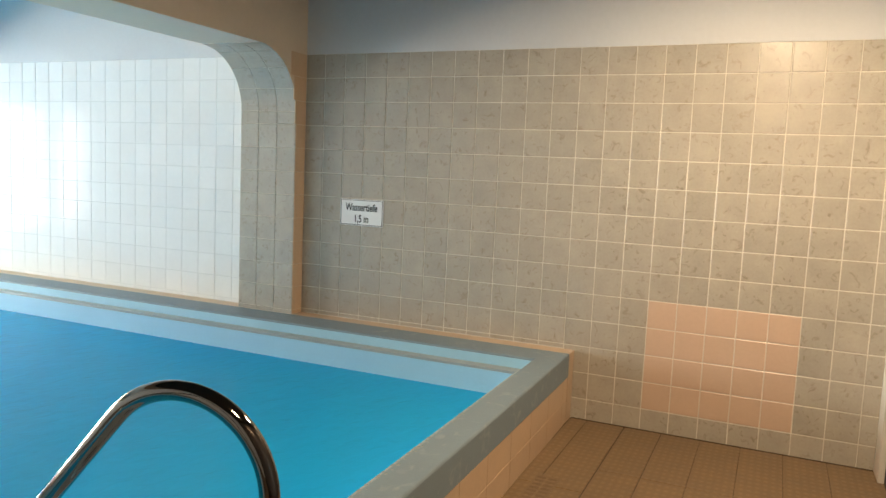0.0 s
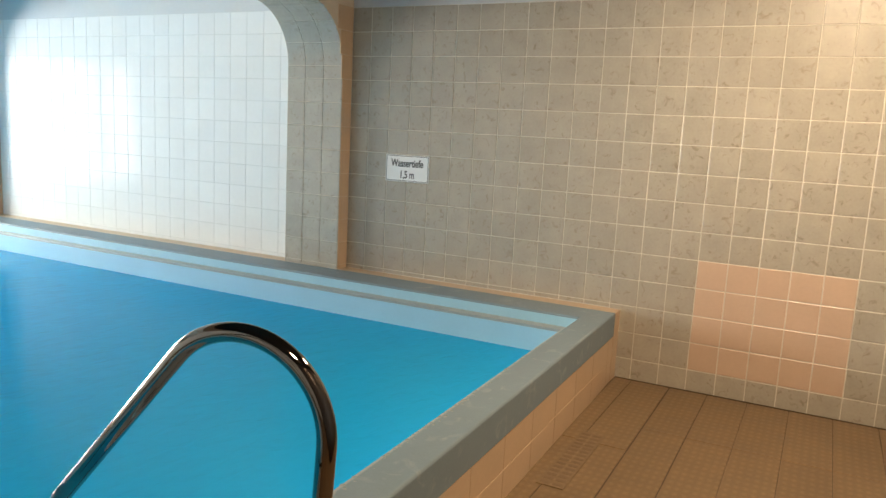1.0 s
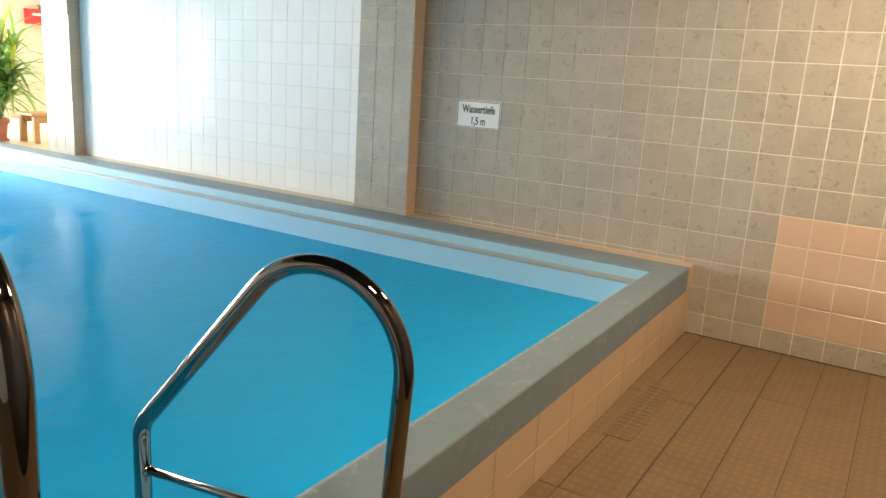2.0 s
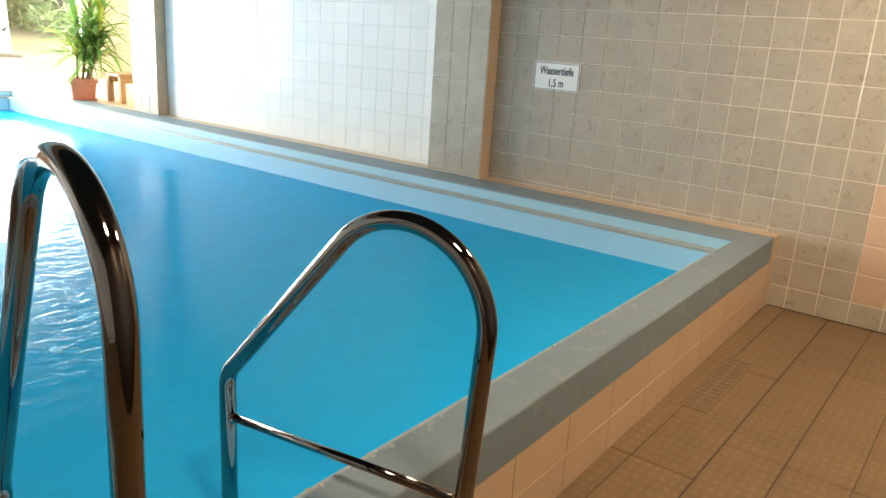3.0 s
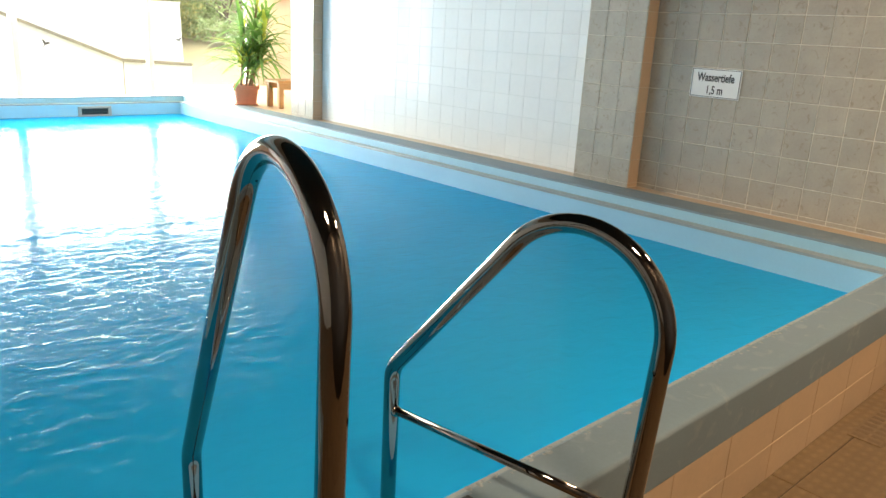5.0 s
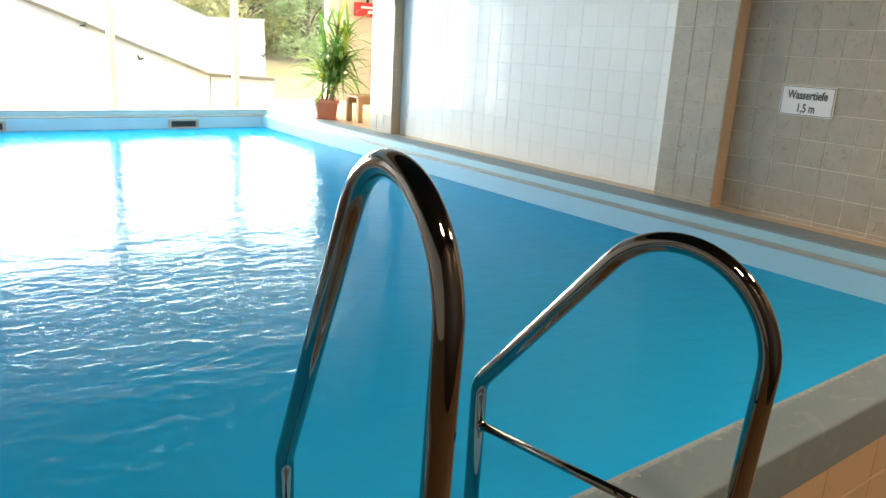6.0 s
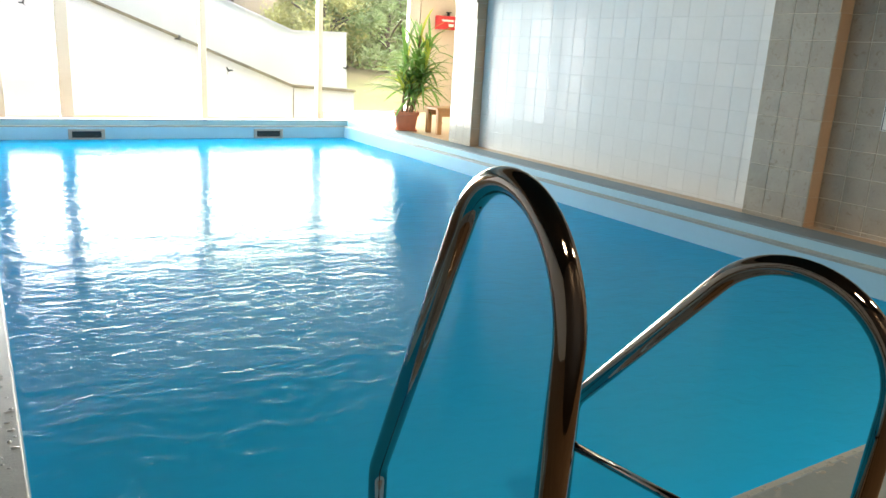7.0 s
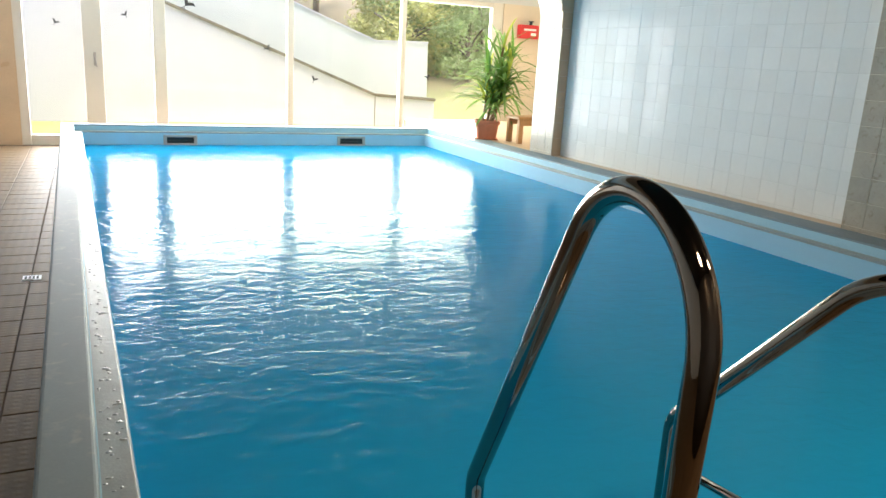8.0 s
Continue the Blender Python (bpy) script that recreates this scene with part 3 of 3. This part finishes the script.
def sub(name, bm, material, owner, label="", smooth=False):
    """A piece of a part, given in world metres."""
    bmesh.ops.transform(bm, matrix=Matrix.Translation(owner.parent.location).inverted(), verts=bm.verts[:])
    return part(name, bm, material, owner, label, smooth)


# ---- the pool ladder ----
ladder = thing("pool_ladder", -3.40, -0.1, 0.0, "polished steel pool ladder with bent handrails over the rim", "pool ladder")
TUBE = 0.0180
RX, RXF, RY, RYF = -3.190, -3.093, 0.331, -0.205
LX, LXF, LY, LYF = -3.638, -3.726, 0.365, -0.201
right_rail = rounded([(RX, RY, -0.9), (RX, RY, 0.561), (RXF, -0.288, 1.306), (RXF, RYF, 0.0)], (0.075, 0.171), 24)
left_rail = rounded([(LX, LY, -0.9), (LX, LY, 0.496), (LXF, -0.252, 1.600), (LXF, LYF, 0.0)], (0.075, 0.155), 24)
rail_r = under("handrail", tube_bm(right_rail, TUBE, 32), M_CHROME, ladder, "", True)
rail_l = under("handrail", tube_bm(left_rail, TUBE, 32), M_CHROME, ladder, "taller bent handrail", True)
BAR = 0.0098
under("cross_bar", tube_bm([(RX, RY, 0.460), (RXF - 0.004, RYF - 0.006, 0.461)], BAR, 20), M_CHROME, ladder, "thin steel cross bar", True)
under("cross_bar", tube_bm([(LX, LY, 0.391), (LXF, LYF - 0.006, 0.426)], BAR, 20), M_CHROME, ladder, "thin steel cross bar", True)
for (x, y, z), owner in (((RX, RY, 0.460), rail_r), ((LX, LY, 0.391), rail_l)):
    sub("weld", tube_bm([(x, y - TUBE * 0.8, z), (x, y - TUBE - 0.003, z + 0.0006)], BAR + 0.0028, 20), M_CHROME, owner, "", True)
for z in (-0.2, -0.5, -0.8):
    under("tread", tube_bm([(LX, LY, z), (RX, RY, z)], 0.02, 16), M_CHROME, ladder, "", True)
for rail, x, y in ((rail_r, RXF, RYF), (rail_l, LXF, LYF)):
    sub("floor_flange", tube_bm([(x, y, 0.0), (x, y, 0.015)], 0.045, 24), M_CHROME, rail)
under("rubber_pad", box_bm(RX - 0.10, RX - 0.03, 0.002, 0.045, RIM, RIM + 0.014, 0.005), M_BLACK, ladder, "black rubber pad on the coping")

# ---- depth sign ----
sign = thing("depth_sign", -0.005, 1.393, 1.082, "white water depth sign with black lettering on the tiles", "sign")
plate = under("plate", box_bm(-0.006, -0.0005, 1.236, 1.55, 0.998, 1.165, 0.0025), M_SIGN, sign)
for nm, (ya, yb, za, zb) in {"border_top": (1.242, 1.544, 1.157, 1.160), "border_bottom": (1.242, 1.544, 1.003, 1.006), "border_left": (1.541, 1.544, 1.006, 1.157), "border_right": (1.242, 1.245, 1.006, 1.157)}.items():
    sub(nm, box_bm(-0.0075, -0.0058, ya, yb, za, zb), M_INK, plate)


def lettering(name, text, size, m, parent, squeeze=0.8):
    cu = bpy.data.curves.new(name, "FONT")
    cu.body, cu.size, cu.align_x, cu.align_y, cu.extrude, cu.offset = text, size, "CENTER", "CENTER", 0.0006, 0.0012
    tmp = new(name, cu)
    bpy.context.view_layer.update()
    me = bpy.data.meshes.new_from_object(tmp.evaluated_get(bpy.context.evaluated_depsgraph_get()))
    bpy.data.objects.remove(tmp)
    me.transform(m @ Matrix.Diagonal((squeeze, 1, 1, 1)))
    me.transform(Matrix.Translation(parent.location).inverted())
    me.materials.clear()
    me.materials.append(M_INK)
    ob = new(name, me)
    ob.parent = parent
    return ob


FACE_WEST = Matrix(((0, 0, -1, 0), (-1, 0, 0, 0), (0, 1, 0, 0), (0, 0, 0, 1)))
lettering("lettering", "Wassertiefe", 0.066, Matrix.Translation((-0.0068, 1.393, 1.112)) @ FACE_WEST, sign, 0.72)
lettering("lettering", "1,5 m", 0.066, Matrix.Translation((-0.0068, 1.393, 1.040)) @ FACE_WEST, sign, 0.72)

# ---- skimmers in the far pool wall ----
for xa, xb in ((-3.54, -3.185), (-1.567, -1.215)):
    yf = Y1 - SX - 0.005
    sk = thing("skimmer", (xa + xb) / 2, yf, 0.24, "grey plastic skimmer with a dark slot in the pool wall", "skimmer", "skimmers")
    za, zb = 0.183, 0.297
    under("frame_top", box_bm(xa, xb, yf - 0.015, yf + 0.004, zb - 0.022, zb, 0.003), M_SKIM, sk)
    under("frame_bottom", box_bm(xa, xb, yf - 0.015, yf + 0.004, za, za + 0.025, 0.003), M_SKIM, sk)
    under("frame_side", box_bm(xa, xa + 0.035, yf - 0.014, yf + 0.004, za + 0.025, zb - 0.022, 0.002), M_SKIM, sk)
    under("frame_side", box_bm(xb - 0.035, xb, yf - 0.014, yf + 0.004, za + 0.025, zb - 0.022, 0.002), M_SKIM, sk)
    # no real opening: a black panel gives the mouth its darkness
    slot = under("slot", box_bm(xa + 0.035, xb - 0.035, yf - 0.003, yf + 0.003, za + 0.025, zb - 0.022), M_BLACK, sk, "black panel standing for the shaded slot opening")
    sub("flap", box_bm(xa + 0.05, xb - 0.05, yf - 0.010, yf - 0.004, za + 0.025, za + 0.055, 0.002), M_BLACK, slot, "black float flap")

# ---- plant in the bay ----
PX, PY = -0.06, 7.0


def frustum_bm(r0, r1, z0, z1, sides=4, turn=0.0, rim=0.0):
    bm = bmesh.new()
    levels = [(r0, z0), (r1, z1)]
    if rim:
        levels = [(r0, z0), (r0 + (r1 - r0) * 0.78, z0 + (z1 - z0) * 0.8), (r1 + rim, z0 + (z1 - z0) * 0.83), (r1 + rim, z1), (r1 - 0.012, z1), (r1 - 0.02, z1 - 0.035)]
    rings = []
    for r, z in levels:
        ring = []
        for k in range(sides):
            a0 = turn + k * math.tau / sides
            for da in (-0.09, 0.09):
                ring.append(bm.verts.new((r * math.cos(a0 + da), r * math.sin(a0 + da), z)))
        rings.append(ring)
    for a, b in zip(rings, rings[1:]):
        for k in range(len(a)):
            j = (k + 1) % len(a)
            bm.faces.new((a[k], a[j], b[j], b[k]))
    bm.faces.new(rings[0][::-1])
    bm.faces.new(rings[-1])
    return bm


pot = thing("plant_pot", PX, PY, RIM, "square terracotta plant pot on the raised deck", "plant pot")
part("pot", frustum_bm(0.138, 0.178, 0.0, 0.215, 4, 0.35, 0.012), M_TERRA, pot)
part("soil", frustum_bm(0.150, 0.155, 0.155, 0.182, 4, 0.35), M_SOIL, pot, "dark potting soil")
part("saucer", frustum_bm(0.165, 0.172, 0.0, 0.012, 4, 0.35), M_TERRA, pot)
plant = thing("potted_plant", PX, PY, RIM + 0.18, "tall dragon plant with drooping strap leaves in a pot", "plant")
prng = random.Random(5)


def strap_leaf(length, width, droop):
    """A pointed strap leaf that arches over, folded along its middle; grows along x."""
    verts, faces = [], []
    n = 7
    for i in range(n + 1):
        s = i / n
        x = length * (s - 0.18 * droop * s * s)
        z = length * (0.25 * s - droop * 0.75 * s * s)
        w = width * (0.55 + 1.2 * s) * (1 - s) ** 0.7 if s < 1 else 0.0005
        verts += [(x, -w, z + 0.25 * w), (x, 0, z), (x, w, z + 0.25 * w)]
    for i in range(n):
        a = 3 * i
        faces += [(a, a + 1, a + 4, a + 3), (a + 1, a + 2, a + 5, a + 4)]
    return verts, faces


leaf_meshes = []
for k in range(8):
    v, f = strap_leaf(prng.uniform(0.30, 0.50), prng.uniform(0.014, 0.022), prng.uniform(0.3, 1.2))
    me = bpy.data.meshes.new("leaf")
    me.from_pydata(v, [], f)
    me.materials.append(M_LEAFY if k == 7 else M_LEAF)
    me.polygons.foreach_set("use_smooth", [True] * len(me.polygons))
    leaf_meshes.append(me)
stems = [((0, 0), (0.14, -0.02), 0.86), ((0.05, 0.04), (0.27, -0.03), 0.76), ((-0.04, 0.03), (0.0, 0.02), 0.62), ((0.03, -0.05), (0.18, -0.08), 0.52), ((-0.02, -0.03), (0.02, -0.07), 0.36), ((0.06, 0.0), (0.28, 0.05), 0.50)]
for (x0, y0), (x1, y1), h in stems:
    part("stem", tube_bm([(x0, y0, -0.02), ((x0 + x1) / 2, (y0 + y1) / 2, h * 0.5), (x1, y1, h)], 0.012, 8), M_STEM, plant)
    for k in range(46):
        s = prng.uniform(0.18, 1.0) ** 0.8
        yellow = prng.random() < (0.55 if x1 < 0.01 and s < 0.75 else 0.08)
        lf = new("leaf", leaf_meshes[7] if yellow else prng.choice(leaf_meshes[:7]))
        lf.parent = plant
        rise = prng.uniform(20, 85) if s > 0.8 else prng.uniform(0, 55)
        lf.matrix_local = Matrix.Translation((x0 + (x1 - x0) * s, y0 + (y1 - y0) * s, h * s)) @ pose(0, 0, 0, prng.uniform(-20, 20), -rise, prng.uniform(0, 360)) @ Matrix.Scale(prng.uniform(0.85, 1.45), 4)

# ---- bench beside the plant ----
bench = thing("bench", 0.30, 6.62, RIM, "small honey-coloured wooden bench on the raised deck", "bench")
part("seat", box_bm(-0.26, 0.42, -0.16, 0.16, 0.27, 0.30, 0.006), M_WOOD, bench)
part("apron", box_bm(-0.22, 0.38, -0.13, -0.11, 0.20, 0.27, 0.003), M_WOOD, bench)
part("apron", box_bm(-0.22, 0.38, 0.11, 0.13, 0.20, 0.27, 0.003), M_WOOD, bench)
for lx in (-0.23, 0.33):
    for ly in (-0.14, 0.09):
        part("leg", box_bm(lx, lx + 0.055, ly, ly + 0.05, 0.0, 0.27, 0.004), M_WOOD, bench)

# ---- red fire box on the wall ----
fire = thing("fire_box", 1.84, YN - 0.05, 1.74, "red metal fire equipment box on the cream wall", "fire box")
fbox = under("box", box_bm(1.68, 2.00, YN - 0.11, YN - 0.001, 1.64, 1.84, 0.008), M_RED, fire)
under("valve", tube_bm([(1.88, YN - 0.06, 1.838), (1.88, YN - 0.06, 1.895)], 0.022, 12), M_BLACK, fire, "black valve")
under("lever", box_bm(1.84, 1.93, YN - 0.07, YN - 0.05, 1.885, 1.90, 0.003), M_BLACK, fire, "black lever")
sub("text_bar", box_bm(1.74, 1.95, YN - 0.113, YN - 0.1105, 1.755, 1.785), M_SIGN, fbox, "white bar of small lettering")
sub("text_bar", box_bm(1.86, 1.95, YN - 0.113, YN - 0.1105, 1.685, 1.725), M_SIGN, fbox, "white bar of small lettering")

# ---- door handle and bird stickers on the panes ----
handle = thing("door_handle", -4.16, YN + 0.01, 1.04, "grey metal handle on the glass door frame", "door handle")
under("plate", box_bm(-4.175, -4.145, YN + 0.010, YN + 0.022, 0.96, 1.12, 0.003), M_SKIM, handle)
under("lever", tube_bm(rounded([(-4.16, YN + 0.02, 1.07), (-4.16, YN - 0.04, 1.07), (-4.145, YN - 0.04, 0.95)], (0.012,), 6), 0.009, 12), M_SKIM, handle, "", True)


def bird_bm(s):
    """A flat bird in flight."""
    bm = bmesh.new()
    left = [(0.0, 0.35), (-0.5, 0.75), (-1.0, 0.55), (-0.6, 0.35), (-0.25, 0.0), (0.0, -0.25)]
    for sg in (1, -1):
        f = [bm.verts.new((sg * x * s, 0, z * s)) for x, z in left]
        k = [bm.verts.new((sg * x * s, 0.0015, z * s)) for x, z in left]
        bm.faces.new(f)
        bm.faces.new(k[::-1])
        for i in range(6):
            j = (i + 1) % 6
            bm.faces.new((f[i], f[j], k[j], k[i]))
    for tri in (((0, -0.2), (0.35, -0.95), (0.05, -0.6)), ((0, -0.2), (-0.35, -0.95), (-0.05, -0.6))):
        bm.faces.new([bm.verts.new((x * s, 0, z * s)) for x, z in tri])
    return bm


for bx, bz, s, turn in ((-4.567, 1.436, 0.05, 30), (-3.794, 1.575, 0.05, -35), (-3.082, 1.756, 0.10, 40), (-2.061, 1.273, 0.06, -40), (-1.437, 0.895, 0.06, 25), (0.264, 0.993, 0.05, -20)):
    bird = tagged(part("bird_sticker", bird_bm(s), M_BLACK), "dark flying bird sticker on the window pane", "sticker", "bird stickers")
    bird.matrix_world = pose(bx, YN + 0.062, bz, 0, turn, 0)

# ---- small depth mark and drain grate on the floor ----
mark = thing("floor_mark", -4.595, 3.66, 0.0, "small white marker plate on the brown floor tiles", "floor marker")
mplate = under("plate", box_bm(-4.64, -4.55, 3.62, 3.705, 0.0, 0.004, 0.001), M_SIGN, mark)
for k in range(4):
    sub("text_bar", box_bm(-4.63 + 0.019 * k, -4.619 + 0.019 * k, 3.635, 3.69, 0.004, 0.005), M_INK, mplate)
grate = thing("drain_grate", -1.18, -0.155, 0.0, "brown slotted drain grate in the floor tiles", "drain")
under("frame", box_bm(-1.48, -0.88, -0.205, -0.095, 0.0, 0.003, 0.001), M_FLOOR, grate)
# slots are solid strips; the shade inside the holes is put into their colour
for k in range(15):
    for q in range(2):
        under("slot", box_bm(-1.465 + 0.039 * k, -1.446 + 0.039 * k, -0.195 + 0.05 * q, -0.155 + 0.05 * q, 0.0025, 0.0036), M_SLOT_SHADE, grate)

# ---- water drops on the pool edge ----
drng = random.Random(3)
dv, df = [], []
for k in range(420):
    if k % 3 == 2:
        px, py, pz = drng.uniform(-3.7, -1.2), Y0 - 0.003 - 0.02 * drng.random() ** 3, RIM
        py += 0.016 * (px + 0.335)
    elif k % 3:
        px, py, pz = drng.uniform(-4.0, X1 - 0.2), drng.uniform(Y0 + 0.012, Y0 + SX - 0.01), STEP
        py += 0.016 * (px + 0.335)
    else:
        px, py, pz = drng.uniform(X0 + 0.012, X0 + SX - 0.01), drng.uniform(0.3, 4.5), STEP
        px -= 0.017 * py
    r = drng.uniform(0.0025, 0.0065)
    sx, sy = drng.uniform(0.7, 1.9), drng.uniform(0.7, 1.6)
    n = len(dv)
    for q in range(8):
        a = q * math.tau / 8
        dv.append((px + r * sx * math.cos(a), py + r * sy * math.sin(a), pz))
    for q in range(8):
        a = q * math.tau / 8
        dv.append((px + 0.6 * r * sx * math.cos(a), py + 0.6 * r * sy * math.sin(a), pz + 0.3 * r))
    dv.append((px, py, pz + 0.4 * r))
    for q in range(8):
        j = (q + 1) % 8
        df += [(n + q, n + j, n + 8 + j, n + 8 + q), (n + 8 + q, n + 8 + j, n + 16)]
me = bpy.data.meshes.new("water_drops")
me.from_pydata(dv, [], df)
me.materials.append(M_DROP)
me.polygons.foreach_set("use_smooth", [True] * len(me.polygons))
tagged(new("water_drops", me), "clear water drops lying on the pool edge", "water drops", "", "stuff")

# ---- unseen ceiling lamps added over the near deck ----
for wx, wy, watts in WARM:
    lamp = thing("ceiling_lamp", wx, wy, CEIL, "added unseen round warm ceiling lamp with a metal rim", "ceiling lamp", "ceiling lamps")
    lbase = under("base", tube_bm([(wx, wy, CEIL), (wx, wy, CEIL - 0.05)], 0.17, 32), M_CHROME, lamp)
    sub("diffuser", tube_bm([(wx, wy, CEIL - 0.05), (wx, wy, CEIL - 0.085)], 0.15, 32), M_LAMP, lbase, "glowing warm diffuser")

# ---- tiles ----
TILE_CACHE = {}


def tile_mesh(w, h, material, ch=0.002, depth=0.007):
    """A tile with chamfered face edges; the face looks along -y, width on x, height on z, from its centre."""
    key = (round(w, 4), round(h, 4), material.name)
    if key not in TILE_CACHE:
        a, b = w / 2, h / 2
        v = [(sx * a, depth, sz * b) for sx, sz in ((-1, -1), (1, -1), (1, 1), (-1, 1))]
        v += [(sx * a, ch * 0.7, sz * b) for sx, sz in ((-1, -1), (1, -1), (1, 1), (-1, 1))]
        v += [(sx * (a - ch), 0, sz * (b - ch)) for sx, sz in ((-1, -1), (1, -1), (1, 1), (-1, 1))]
        f = [(8, 9, 10, 11)]
        for k in range(4):
            j = (k + 1) % 4
            f += [(k, j, 4 + j, 4 + k), (4 + k, 4 + j, 8 + j, 8 + k)]
        me = bpy.data.meshes.new("tile")
        me.from_pydata(v, [], f)
        me.materials.append(material)
        TILE_CACHE[key] = me
    return TILE_CACHE[key]


def lay_tile(parent, w, h, material, m):
    ob = new("tile", tile_mesh(w, h, material))
    ob.parent = parent
    ob.matrix_parent_inverse = parent.matrix_world.inverted() if parent.type == "EMPTY" else Matrix.Identity(4)
    tilt = 0.07
    ob.matrix_basis = m @ pose(0, trng.uniform(-0.0006, 0.0002), 0, trng.uniform(-tilt, tilt), 0, trng.uniform(-tilt, tilt))
    return ob


trng = random.Random(11)
T = 0.15
GAP = 0.0050
row_z = [TOP - T * r for r in range(14)] + [0.0]


col_y = [1.845 - T * c for c in range(24)]
for c in range(23):
    ya, yb = max(col_y[c + 1], YS), min(col_y[c], BEAMS[0][0])
    for r in range(14):
        za, zb = row_z[r + 1], row_z[r]
        if yb - ya < 0.02 or zb - za < 0.02:
            continue
        if ya > 0.01 and zb < RIM + 0.01:
            continue
        if ya > 0.01 and za < RIM:
            za = RIM
        if zb - za < 0.02:
            continue
        pink = 15 <= c < 20 and 9 <= r < 13
        lay_tile(wall_e, yb - ya - GAP, zb - za - GAP, M_PINK if pink else M_TILE, pose(0, (ya + yb) / 2, (za + zb) / 2, 0, 0, -90))
wall_white = setting("wall_white", box_bm(0.0012, 0.0021, BEAMS[0][1], BEAMS[1][0], RIM, TOP), M_GROUTW, "glossy white tiled wall bay between the pillars", "wall")
y = BEAMS[0][1]
while y < BEAMS[1][0] - 0.02:
    yb = min(y + T, BEAMS[1][0])
    for r in range(12):
        za, zb = max(row_z[r + 1], RIM), row_z[r]
        if zb - za > 0.02:
            lay_tile(wall_white, yb - y - 0.0024, zb - za - 0.0024, M_WHITE, pose(0, (y + yb) / 2, (za + zb) / 2, 0, 0, -90))
    y += T
# pillars
for arch, (y0, y1) in zip(arches, BEAMS):
    tw = (y1 - y0) / 3
    for r in range(2, 12):
        za, zb = max(row_z[r + 1], RIM), min(row_z[r], 1.70)
        if zb - za < 0.02:
            continue
        for k in range(3):
            lay_tile(arch, tw - 0.003, zb - za - 0.003, M_TILE, pose(PILX - 0.0025, y0 + tw * (k + 0.5), (za + zb) / 2, 0, 0, -90))
    for r in range(12):
        za, zb = max(row_z[r + 1], RIM), row_z[r]
        if zb - za < 0.02:
            continue
        wide = -PILX + (0.0 if zb <= 1.71 else 0.012 + 0.055 * ((zb - 1.70) / 0.37) ** 2)
        lay_tile(arch, wide - 0.004, zb - za - 0.004, M_PEACH, pose(-wide / 2, y0 - 0.0025, (za + zb) / 2))
    rr = 0.37
    for s in range(4):
        for k in range(3):
            verts, faces = [], []
            ya, yb = y0 + tw * k + 0.002, y0 + tw * (k + 1) - 0.002
            for q in range(5):
                a = (s + 0.012 + q / 4 * 0.976) * math.pi / 8
                for rad in (rr + 0.004, rr - 0.0025):
                    cx, cz = PILX - rr + rad * math.cos(a), 1.70 + rad * math.sin(a)
                    verts += [(cx, ya, cz), (cx, yb, cz)]
            for q in range(4):
                b0, b1 = 4 * q, 4 * q + 4
                faces += [(b0 + 2, b0 + 3, b1 + 3, b1 + 2), (b0, b0 + 2, b1 + 2, b1), (b0 + 1, b1 + 1, b1 + 3, b0 + 3)]
            faces += [(0, 1, 3, 2), (16, 18, 19, 17)]
            me = bpy.data.meshes.new("tile")
            me.from_pydata(verts, [], faces)
            me.materials.append(M_TILE)
            ob = new("tile", me)
            ob.parent = arch
# pool side
for k in range(15):
    xa, xb = XO0 + 0.3 * k, min(XO0 + 0.3 * (k + 1), XO1)
    if xb - xa > 0.02:
        for za, zb in ((0.0, 0.128), (0.128, 0.260)):
            lay_tile(pool, xb - xa - 0.0016, zb - za - 0.0022, M_PEACH, pose((xa + xb) / 2, YF + 0.002 + 0.016 * ((xa + xb) / 2 + 0.335), (za + zb) / 2, 0, 0, 0.917))
# floor tiles
strip = [YF, -0.115, -0.325] + [-0.325 - 0.2 * k for k in range(1, 6)] + [YS]
for s, (ya, yb) in enumerate(zip(strip[1:], strip)):
    edges = [0.0, -0.97, -1.95, -2.93, -3.91, -4.89, -5.87, XW] if s < 2 else [0.0, -0.68, -1.66, -2.64, -3.62, -4.60, -5.58, XW]
    for xa, xb in zip(edges[1:], edges):
        if yb - ya > 0.02:
            lay_tile(floor, xb - xa - 0.003, yb - ya - (0.008 if s in (1, 2) else 0.003), M_FLOOR, pose((xa + xb) / 2, (ya + yb) / 2, -0.0004, -90))
for xa, xb in ((-4.60, -4.385), (-4.90, -4.60), (-5.20, -4.90), (-5.50, -5.20), (-5.80, -5.50), (XW, -5.80)):
    for k in range(47):
        ya, yb = YF + 0.2 * k, min(YF + 0.2 * (k + 1), YN)
        if yb - ya > 0.02:
            lay_tile(floor_side, xb - xa - 0.005, yb - ya - 0.006, M_FLOOR, pose((xa + xb) / 2, (ya + yb) / 2, -0.0004, -90))
